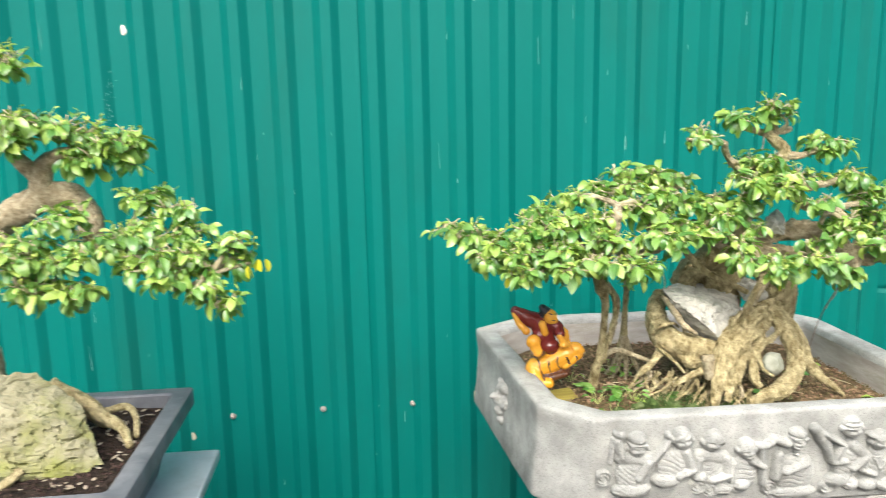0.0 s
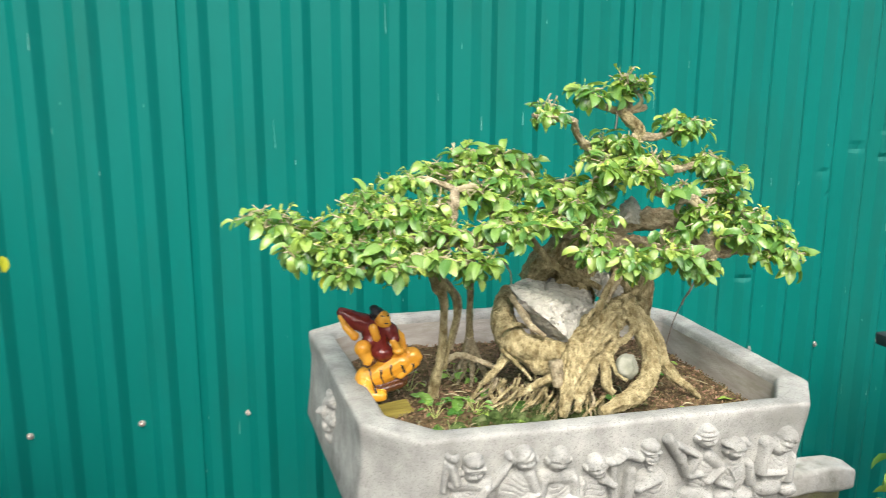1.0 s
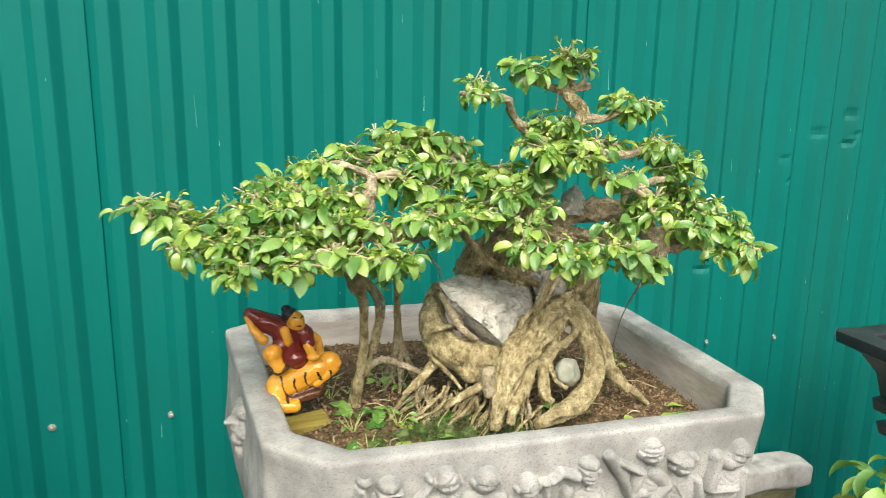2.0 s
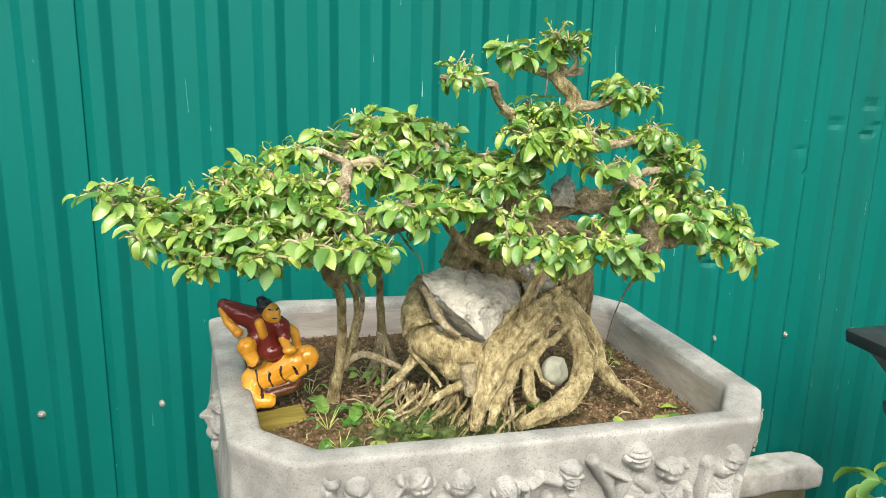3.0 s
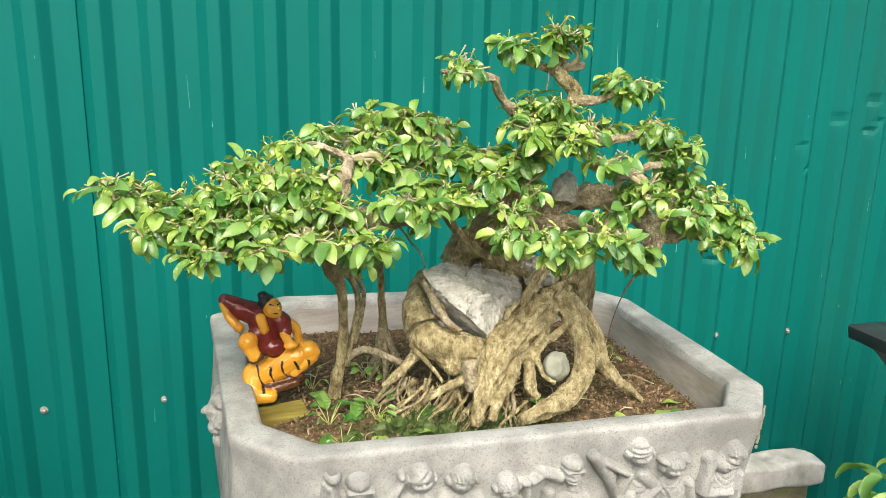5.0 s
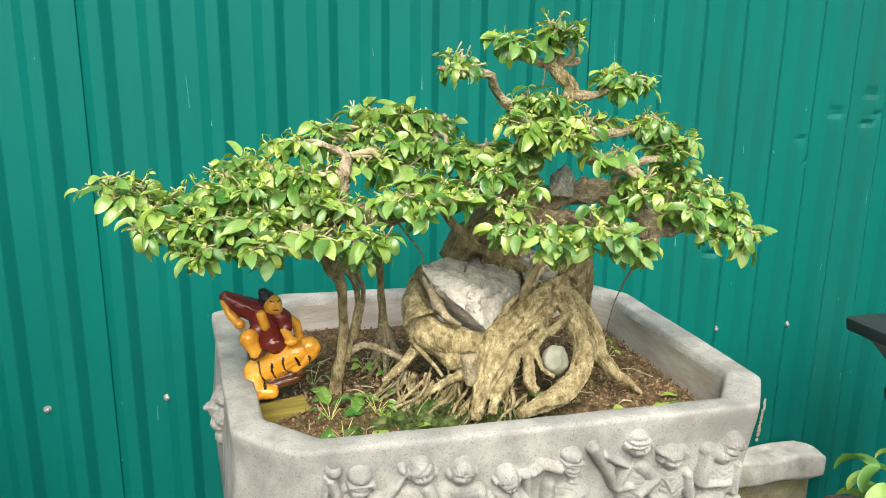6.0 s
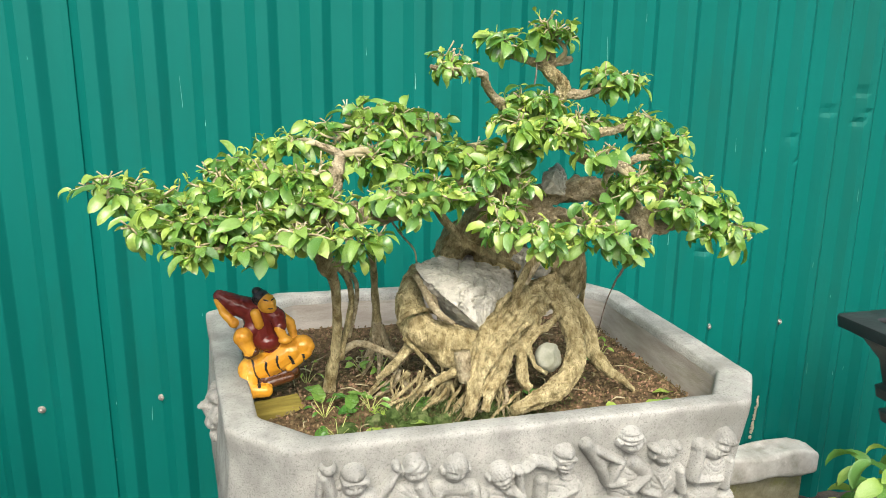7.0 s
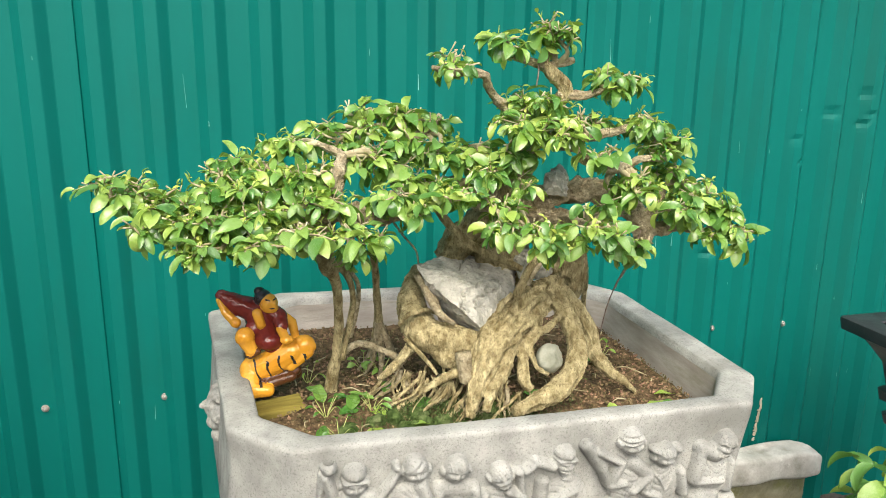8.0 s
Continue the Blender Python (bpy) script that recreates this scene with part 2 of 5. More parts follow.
def stone(name, mat, at, size, cuts, rough=0.05, lumps=22.0, sub=5, parent=None, turn=(0, 0, 0), ledges=0.0, smooth=True):
    """A broken stone: a ball cut flat by planes (direction, distance), then made uneven."""
    bm = bmesh.new()
    bmesh.ops.create_icosphere(bm, subdivisions=sub, radius=1.25)
    for v in bm.verts:
        for d, h in cuts:
            d = Vector(d).normalized()
            far = v.co.dot(d) - h
            if far > 0:
                v.co -= d * far
    m = pose(*at, *turn) @ Matrix.Diagonal((*size, 1))
    for v in bm.verts:
        n = v.co.normalized()
        w = v.co * 1.0
        s = rough * (noise.noise(w * 2.2) * 1.3 + 0.6 * noise.noise(w * 5.5) + 0.35 * abs(noise.noise(w * 12)))
        if not smooth:
            s += rough * (1.3 * abs(noise.noise(w * 3.5)) + 0.8 * abs(noise.noise(w * 8.0)) + 0.35 * noise.cell(w * 3.0))
        if ledges:
            s += ledges * (0.5 - abs((w.z * 3.3 + 0.8 * noise.noise(w * 1.5)) % 1.0 - 0.5))
        v.co = m @ (v.co + n * s)
    return part(name, bm, mat, parent, smooth=smooth)


def fuse(name, bm, mat, voxel=0.0022, smooth=3, fissure=0.0, freq=130.0, owner=None, shapes=None, mats=None, label=""):
    """Grows overlapping limbs into one skin; fissure: depth of the bark's cracks; shapes: (a, b, radius, material) to colour it by."""
    rough = bpy.data.objects.new("rough", bpy.data.meshes.new("rough"))
    scene.collection.objects.link(rough)
    bm.to_mesh(rough.data)
    bm.free()
    re = rough.modifiers.new("skin", "REMESH")
    re.mode, re.voxel_size = "VOXEL", voxel
    sm = rough.modifiers.new("soften", "SMOOTH")
    sm.iterations, sm.factor = smooth, 0.5
    me = bpy.data.meshes.new_from_object(rough.evaluated_get(bpy.context.evaluated_depsgraph_get()))
    old = rough.data
    bpy.data.objects.remove(rough)
    bpy.data.meshes.remove(old)
    me.name = name
    me.materials.clear()
    for m in mats or (mat,):
        me.materials.append(m)
    if fissure:
        count = len(me.vertices)
        co, nor = np.empty(count * 3), np.empty(count * 3)
        me.vertices.foreach_get("co", co)
        me.vertices.foreach_get("normal", nor)
        co, nor = co.reshape(count, 3), nor.reshape(count, 3)
        push = np.empty(count)
        for q in range(count):
            c = Vector(co[q])
            k = noise.noise(Vector((c.x * 1.3, c.y * 1.3, c.z * 0.6)) * freq)
            push[q] = 1.2 * abs(k) - 0.5 + 0.7 * noise.noise(c * freq * 0.4) + 0.5 * noise.noise(c * freq * 2.3)
        me.vertices.foreach_set("co", (co + nor * (fissure * push)[:, None]).ravel())
        me.update()
    if shapes:
        n = len(me.polygons)
        mid = np.empty(n * 3)
        me.polygons.foreach_get("center", mid)
        mid = mid.reshape(n, 3)
        best, index = np.full(n, 9.0), np.zeros(n, int)
        for a, b, r, k in shapes:
            a, b = np.array(a), np.array(b)
            d = b - a
            t = np.clip((mid - a) @ d / max(d @ d, 1e-9), 0, 1)
            far = (np.linalg.norm(mid - a - t[:, None] * d, axis=1) - r) / r ** 0.5
            near = far < best
            best[near], index[near] = far[near], k
        me.polygons.foreach_set("material_index", index)
    me.polygons.foreach_set("use_smooth", [True] * len(me.polygons))
    ob = new(name, me)
    if owner:
        under(ob, owner)
    if label:
        ob["label"] = label
    return ob


# ---- leaves ----
def leaf_mesh(bm, m, length=0.03, width=0.016, bend=0.8, fold=0.25, mat=0, wave=0.0):
    """A pointed oval blade, folded along its midrib and curling down along an arc. It grows from m's origin along x."""
    rows = (0.0, 0.08, 0.20, 0.36, 0.53, 0.70, 0.84, 0.94, 1.0)
    half = (0.08, 0.45, 0.78, 0.97, 1.0, 0.84, 0.54, 0.22, 0.0)
    prev = None
    for u, h in zip(rows, half):
        a = max(bend, 0.01) * u
        x, z = length * math.sin(a) / max(bend, 0.01), -length * (1 - math.cos(a)) / max(bend, 0.01)
        w = width * 0.5 * h
        lift, back = w * fold * math.cos(a), w * fold * math.sin(a)
        if h == 0.0:
            cur = [bm.verts.new(m @ Vector((x, 0, z)))]
        else:
            q = wave * w * math.sin(u * 9)
            cur = [bm.verts.new(m @ Vector((x + back, -w, z + lift + q))), bm.verts.new(m @ Vector((x, 0, z))), bm.verts.new(m @ Vector((x + back, w, z + lift - q)))]
        if prev:
            if len(cur) == 3:
                fs = [(prev[0], cur[0], cur[1], prev[1]), (prev[1], cur[1], cur[2], prev[2])]
            else:
                fs = [(prev[0], cur[0], prev[1]), (prev[1], cur[0], prev[2])]
            for f in fs:
                bm.faces.new(f).material_index = mat
        prev = cur


# bend, fold, width, wave
LEAF_SHAPES = [(0.8, 0.40, 0.48, 0.12), (1.5, 0.45, 0.44, 0.15), (0.4, 0.30, 0.50, 0.12), (1.2, 0.7, 0.42, 0.2), (2.1, 0.3, 0.46, 0.10)]
LEAF_BLADES = []
for droop_, fold_, wide_, wave_ in LEAF_SHAPES:
    bm_ = bmesh.new()
    leaf_mesh(bm_, Matrix(), 1.0, wide_, droop_, fold_, wave=wave_)
    blade = bpy.data.meshes.new("leaf")
    bm_.to_mesh(blade)
    bm_.free()
    blade.materials.append(LEAF)
    blade.polygons.foreach_set("use_smooth", [True] * len(blade.polygons))
    LEAF_BLADES.append(blade)


def leaf_pose(at, along, length, rnd):
    x = Vector(along).normalized()
    up = Vector((rnd.uniform(-0.9, 0.9), rnd.uniform(-0.8, 0.6), 1.0))
    y = up.cross(x).normalized()
    z = x.cross(y)
    m = Matrix((x, y, z)).transposed().to_4x4()
    return Matrix.Translation(at) @ m @ Matrix.Diagonal((length, length * rnd.uniform(0.85, 1.15), length, 1))


def pad(twigs, shoots, leaves, rnd, root, centre, size, tips, per_tip=6, length=0.0235):
    """One pad of foliage: forking twigs from its root to the skin of an ellipsoid, whorls of leaves near their ends, and tiny new leaves at the tips."""
    root, centre = Vector(root), Vector(centre)
    stems = []
    for _ in range(max(2, tips // 5)):
        end = centre + Vector((rnd.uniform(-0.6, 0.6) * size[0], rnd.uniform(-0.6, 0.6) * size[1], rnd.uniform(-0.4, 0.3) * size[2]))
        mid = root.lerp(end, 0.5) + Vector((rnd.uniform(-1, 1), rnd.uniform(-1, 1), rnd.uniform(-0.5, 1))) * 0.010
        stems.append(tube(twigs, [(*root, 0.0036), (*mid, 0.0030), (*end, 0.0020)], seg=6, steps=4, rough=0.3, lumps=120))
    for _ in range(tips):
        while True:
            d = Vector((rnd.gauss(0, 1), rnd.gauss(-0.3, 1), rnd.gauss(0.35, 0.8)))
            if d.length > 0.2:
                break
        d.normalize()
        s = rnd.uniform(0.5, 1.18)
        tip = centre + Vector((d.x * size[0], d.y * size[1], d.z * size[2])) * s
        start = min((Vector(q[:3]) for st in stems for q in st[2:]), key=lambda q: (q - tip).length)
        mid = start.lerp(tip, 0.5) + Vector((rnd.uniform(-1, 1), rnd.uniform(-1, 1), rnd.uniform(-0.6, 0.9))) * 0.006
        line = tube(twigs, [(*start, 0.0016), (*mid, 0.0013), (*tip, 0.0008)], seg=5, steps=3, rough=0.2)
        out = (tip - mid).normalized()
        for _ in range(rnd.choice((0, 1, 2, 3))):
            e = tip + (out * 0.7 + Vector((rnd.uniform(-.7, .7), rnd.uniform(-.7, .7), 0.8))).normalized() * rnd.uniform(0.003, 0.009)
            tube(shoots, [(*tip, 0.0008), (*tip.lerp(e, 0.6), 0.0006), (*e, 0.0004)], seg=4, steps=1)
            for _ in range(rnd.choice((0, 1, 2))):
                grown = Vector((rnd.uniform(-1, 1), rnd.uniform(-1, 0.6), rnd.uniform(-0.1, 1)))
                leaf_mesh(shoots, leaf_pose(e, grown, rnd.uniform(0.005, 0.010), rnd), 1.0, 0.42, 0.7, 0.5)
        for _ in range(rnd.choice((0, 0, 1, 2))):        # dry stubs where flowers were
            e = mid + Vector((rnd.uniform(-1, 1), rnd.uniform(-1, 0.4), rnd.uniform(0.1, 1))).normalized() * rnd.uniform(0.008, 0.018)
            tube(twigs, [(*mid, 0.0009), (*mid.lerp(e, 0.5), 0.0007), (*e, 0.0010)], seg=5, steps=1)
        turn = rnd.uniform(0, 6.28)
        for k in range(per_tip):
            f = rnd.uniform(0.35, 1.0)
            at = Vector(line[int(f * (len(line) - 1))][:3])
            turn += 2.4
            round_ = Vector((math.cos(turn), math.sin(turn), rnd.uniform(-0.9, 0.45)))
            along = round_ + out * rnd.uniform(0.1, 0.8) + Vector((0, -0.25, 0.0))
            leaves.append((leaf_pose(at + along.normalized() * 0.003, along, length * rnd.choice((0.4, 0.5, 0.6, 0.75, 0.85, 0.95, 1.1, 1.25)), rnd), rnd.randrange(5)))


def leaves_of(owner, leaves, single=300, yellow=()):
    """Leaves as pieces of their tree: the ones nearest the front as objects, the others as one mass."""
    leaves = sorted(leaves, key=lambda l: l[0].translation.y)
    for m, k in leaves[:single]:
        o = new("leaf", LEAF_BLADES[k])
        o.parent = owner
        o.matrix_basis = m
    if len(leaves) > single:
        bm = bmesh.new()
        for m, k in leaves[single:]:
            d, f, w, wv = LEAF_SHAPES[k]
            leaf_mesh(bm, m, 1.0, w, d, f, wave=wv)
        tagged(part("leaf_mass", bm, LEAF_MANY, owner), kind="stuff")
    rnd = random.Random(5)
    for at in yellow:
        for k in range(2):
            bm = bmesh.new()
            leaf_mesh(bm, leaf_pose(at, (rnd.uniform(-.6, .6), -0.4, -1.0), 0.018, rnd), 1.0, 0.55, 0.3, 0.3)
            part("yellow_leaf", bm, YELLOW_LEAF, owner, "small yellowing leaf")


# ---- setting: ground and tin fence ----
bm = bmesh.new()
bmesh.ops.create_grid(bm, x_segments=60, y_segments=60, size=60)
for v in bm.verts:
    if abs(v.co.x) < 12 and abs(v.co.y) < 12:
        v.co.z += 0.012 * noise.noise(v.co * 0.9)
tagged(part("ground", bm, GROUND), "dark damp earth along the foot of the fence", "ground", kind="structure")

FENCE_Y, PITCH, RIB = 1.72, 0.0985, 0.0155
STRONG = 0.0605       # middle of one rib's right flank


def rib_depth(x):
    """How far the sheet stands proud of its pans at x."""
    u = ((x - STRONG) / PITCH) % 1.0 * PITCH      # 0 at the middle of the right flank
    half, crown = 0.009, 0.022
    if u < half:
        return RIB * (0.5 - u / half * 0.5)
    pan = PITCH - crown - 4 * half
    if u < half + pan:
        return 0.0
    if u < 3 * half + pan:
        return RIB * (u - half - pan) / (2 * half)
    if u < 3 * half + pan + crown:
        return RIB
    return RIB * (1 - (u - 3 * half - pan - crown) / (2 * half))


DENTS = ((1.604, 1.013, 0.010), (1.695, 1.057, 0.009), (1.695, 0.985, 0.008), (1.712, 1.005, 0.008), (1.310, 0.692, 0.010), (1.511, 0.951, 0.007), (1.535, 0.90, 0.005))
SEAMS = (-3.0, -2.0, -1.0, 0.0, 0.992, 1.99, 2.99, 3.99)


def surface(x, z, i):
    """How far sheet i stands in front of the fence's plane."""
    proud = 0.0035 if i % 2 == 0 else 0.0
    d = rib_depth(x) + proud + 0.0022 * noise.noise(Vector((x * 1.5, 0.3, z * 1.2))) + 0.0008 * noise.noise(Vector((x * 7, 1.3, z * 3)))
    if x > 1.2 and z < 1.2:
        for dx, dz, r in DENTS:
            q = ((x - dx) / (r * 1.5)) ** 2 + ((z - dz) / r) ** 2
            if q < 9:
                d -= 0.006 * math.exp(-q) * (1 + 0.6 * math.sin((z - dz) / r * 2))
    return d


def sheet_at(x):
    return max(i for i, s in enumerate(SEAMS) if s <= x)


fence = thing("wall_north", (0, FENCE_Y, 0), "teal painted corrugated tin fence with scratches and dents", "fence", kind="structure")
for i, (left, right) in enumerate(zip(SEAMS, SEAMS[1:])):
    near = -1.01 < left < 1.5
    proud = 0.0035 if i % 2 == 0 else 0.0
    a, b = (left - 0.012, right + 0.012) if proud else (left - 0.03, right + 0.03)
    xs = []
    for k in range(int((a - STRONG) / PITCH) - 2, int((b - STRONG) / PITCH) + 2):
        for u in (-0.009, 0.009, 0.0490 - 0.0005, 0.0670 - 0.0005):      # the four folds of a rib, each slightly rounded
            xs += [STRONG + k * PITCH + u - 0.0011, STRONG + k * PITCH + u + 0.0011]
        if near:
            xs += [STRONG + k * PITCH + u for u in (-0.02, 0.0, 0.018, 0.028, 0.038, 0.0575)]
    xs = sorted([a, b] + [x for x in xs if a < x < b])
    zs = np.linspace(0.0, 2.6, 240 if near else 26)
    co, fs = [], []
    for z in zs:
        for x in xs:
            d = surface(x, z, i)
            lift = min(x - a, b - x)
            if proud and lift < 0.010:
                d += 0.0015 * (1 - lift / 0.010)
            co.append((x, -d, z))
    n = len(xs)
    for r in range(len(zs) - 1):
        for c in range(n - 1):
            p = r * n + c
            fs.append((p, p + 1, p + n + 1, p + n))
    panel = sheet_mesh("panel", co, fs, TEAL, fence, smooth=False)
    rim = panel.modifiers.new("thickness", "SOLIDIFY")
    rim.thickness, rim.offset = 0.0009, -1

bm = bmesh.new()
bmesh.ops.create_cone(bm, cap_ends=True, segments=20, radius1=0.0095, radius2=0.0085, depth=0.002, matrix=pose(0, -0.001, 0, 90))
bmesh.ops.create_cone(bm, cap_ends=True, segments=6, radius1=0.0062, radius2=0.0055, depth=0.006, matrix=pose(0, -0.005, 0, 90))
bmesh.ops.create_uvsphere(bm, u_segments=12, v_segments=6, radius=0.0048, matrix=pose(0, -0.0078, 0) @ Matrix.Diagonal((1, 0.4, 1, 1)))
first = part("screw", bm, SCREW, fence, "zinc roofing screw with a washer", smooth=False)
for k, (x, z) in enumerate(((-0.107, 0.46), (0.11, 0.46), (-0.32, 0.455), (1.348, 0.508), (1.549, 0.503), (-0.53, 0.45), (1.75, 0.50), (-0.745, 0.45))):
    s = first if k == 0 else new("screw", first.data)
    s.parent = fence
    s.location = (x, -surface(x, z, sheet_at(x)) + 0.0004, z)
    s.rotation_euler = (0, 0.5 * k, 0)
    s.scale = (0.82, 0.82, 0.82)

# scratches in the paint
rnd = random.Random(11)
bm = bmesh.new()
for _ in range(80):
    x, z = rnd.uniform(-0.75, 1.9), rnd.uniform(0.25, 1.45)
    tall = rnd.choice((0.006, 0.01, 0.015, 0.03, 0.06))
    w = rnd.uniform(0.0004, 0.0008) if tall > 0.008 else rnd.uniform(0.0005, 0.0010)
    lean = rnd.uniform(-0.06, 0.06) * tall
    q = [bm.verts.new((xx, -surface(xx, zz, sheet_at(xx)) - 0.0006, zz)) for xx, zz in ((x - w, z), (x + w, z), (x + lean + w * 0.3, z + tall), (x + lean - w * 0.3, z + tall))]
    bm.faces.new(q)
tagged(part("scratch_marks", bm, SCRATCH, fence), kind="stuff")

# plain walls that close the yard
for nm, lo, hi in (("wall_south", (-6, -5.2, 0), (6, -5.0, 2.4)), ("wall_west", (-6.2, -5, 0), (-6, 1.72, 2.4)), ("wall_east", (6, -5, 0), (6.2, 1.72, 2.4))):
    bm = bmesh.new()
    box(bm, lo, hi, 0.01)
    tagged(part(nm, bm, ROUGH_CEMENT, smooth=False), "plain plastered yard wall", "wall", kind="structure")


# ---- concrete stands and ledge ----
def plant_stand(x0, x1, y0, y1, top, label):
    st = thing("plant_stand", ((x0 + x1) / 2, (y0 + y1) / 2, 0), label, "plant stand", "stands along the fence")
    bm = bmesh.new()
    box(bm, (x0, y0, top - 0.05), (x1, y1, top), 0.006)
    under(part("slab", bm, ROUGH_CEMENT), st)
    for x in (x0 + 0.09, x1 - 0.21):
        bm = bmesh.new()
        box(bm, (x, y0 + 0.05, 0), (x + 0.12, y1 - 0.05, top - 0.05), 0.006)
        under(part("leg", bm, ROUGH_CEMENT), st)
    return st


plant_stand(0.36, 0.80, 1.02, 1.38, 0.560, "grey concrete slab stand under the relief pot")
plant_stand(1.44, 1.86, 0.90, 1.20, 0.53, "grey concrete slab stand under the black pot")

ledge = thing("concrete_ledge", (1.3, 1.66, 0), "broken grey concrete ledge at the foot of the tin fence", "ledge")
bm = bmesh.new()
box(bm, (0.75, 1.622, 0.124), (1.645, 1.700, 0.196), 0.012, 3)
bmesh.ops.subdivide_edges(bm, edges=[e for e in bm.edges if e.calc_length() > 0.05], cuts=24, use_grid_fill=True)
for v in bm.verts:
    v.co += Vector((1, 1, 1)) * 0.006 * noise.noise(v.co * 18) + Vector((0, 0, 0.004 * noise.noise(v.co * 60)))
    if v.co.z > 0.178 and v.co.x > 1.60:
        v.co.z -= (v.co.x - 1.60) * 0.35
under(part("slab", bm, ROUGH_CEMENT), ledge)
bm = bmesh.new()
box(bm, (0.75, 1.65, 0.0), (1.625, 1.695, 0.124), 0.008)
under(part("footing", bm, MOSSY_STONE), ledge)

bm = bmesh.new()
rnd = random.Random(3)
for k in range(46):
    z = 0.200 + 0.0025 * k
    if noise.noise(Vector((7, 0, z * 55))) > 0.32:
        continue
    w = 0.0095 - 0.00009 * k + 0.004 * noise.noise(Vector((0, 0, z * 90)))
    x = 1.500 + 0.00012 * k + 0.003 * noise.noise(Vector((3, 0, z * 60)))
    blob(bm, (x, FENCE_Y - surface(x, z, sheet_at(x)), z), (w * rnd.uniform(0.5, 1), 0.0012, 0.0045), sub=2, rough=0.5, lumps=320)
tagged(part("cement_streak", bm, SMEAR), "dried beige cement streak on the tin sheet", "stain")


# ---- the relief pot ----
CORNERS = ((0.252, 0.998), (0.317, 0.931), (0.845, 0.922), (0.899, 0.992), (0.904, 1.350), (0.845, 1.452), (0.328, 1.468), (0.221, 1.395))
CX, CY = 0.565, 1.20


def outline(inset_x, inset_y, rounding=3, grow=0.0):
    """The pot's eight-sided outline drawn in by metres, corners rounded."""
    pts = []
    for x, y in CORNERS:
        pts.append(Vector((CX + (x - CX) * (1 - inset_x / 0.34), CY + (y - CY) * (1 - inset_y / 0.26 * (0.82 if y < CY else 1.0)))))
    out, n = [], len(pts)
    for i, p in enumerate(pts):
        a, b = pts[i - 1], pts[(i + 1) % n]
        r = 0.007 + grow
        s, e = p + (a - p).normalized() * r, p + (b - p).normalized() * r
        for k in range(rounding + 1):
            t = k / rounding
            out.append(s * (1 - t) ** 2 + p * 2 * t * (1 - t) + e * t * t)
        nxt = pts[(i + 1) % n]
        e2 = nxt + (p - nxt).normalized() * r
        cuts = max(2, int((Vector(CORNERS[(i + 1) % n]) - Vector(CORNERS[i])).length / 0.02))
        for k in range(1, cuts):
            out.append(e.lerp(e2, k / cuts))
    return out


relief_pot = thing("bonsai_pot", (CX, CY, 0.560), "light grey cement bonsai pot with carved relief figures", "plant pot", "pots along the fence")
LEVELS = ((0.588, 0.020, 0.016), (0.592, 0.017, 0.014), (0.640, 0.012, 0.011), (0.668, 0.008, 0.008), (0.695, 0.004, 0.005), (0.715, 0.001, 0.002), (0.7305, 0.0, 0.0),
          (0.7345, 0.0008, 0.0008), (0.7364, 0.003, 0.003), (0.7370, 0.008, 0.008), (0.7370, 0.018, 0.016), (0.7366, 0.034, 0.029), (0.7345, 0.038, 0.0325), (0.724, 0.040, 0.034))
INNER = ((0.724, 0.040, 0.034), (0.700, 0.043, 0.037), (0.665, 0.050, 0.043), (0.640, 0.054, 0.047))


def loft(levels):
    bm = bmesh.new()
    rings = []
    for z, ix, iy in levels:
        rings.append([])
        for q in outline(ix, iy):
            c = Vector((q.x, q.y, z + 0.003))
            if q.x < CX and z < 0.70:          # the left end leans outwards
                c.x -= (0.70 - z) * 0.24 * (CX - q.x) / 0.34
            w = 0.0016 * noise.noise(c * 9) + 0.0008 * noise.noise(c * 45)
            o = Vector((q.x - CX, q.y - CY, 0)).normalized()
            rings[-1].append(bm.verts.new(c + o * w + Vector((0, 0, 0.0012 * noise.noise(c * 16)))))
    for a, b in zip(rings, rings[1:]):
        for k in range(len(a)):
            bm.faces.new((a[k], a[(k + 1) % len(a)], b[(k + 1) % len(a)], b[k]))
    return bm, rings


bm, rings = loft(LEVELS)
bm.faces.new(list(reversed(rings[0])))
under(part("pot_body", bm, CEMENT), relief_pot)
bm, rings = loft(INNER)
under(part("pot_lining", bm, INNER_CEMENT, label="weathered inner face of the pot"), relief_pot)
for x, y in ((0.42, 1.06), (0.74, 1.06), (0.42, 1.34), (0.74, 1.34)):
    bm = bmesh.new()
    box(bm, (x - 0.05, y - 0.03, 0.560), (x + 0.05, y + 0.03, 0.593), 0.008)
    under(part("foot", bm, CEMENT), relief_pot)


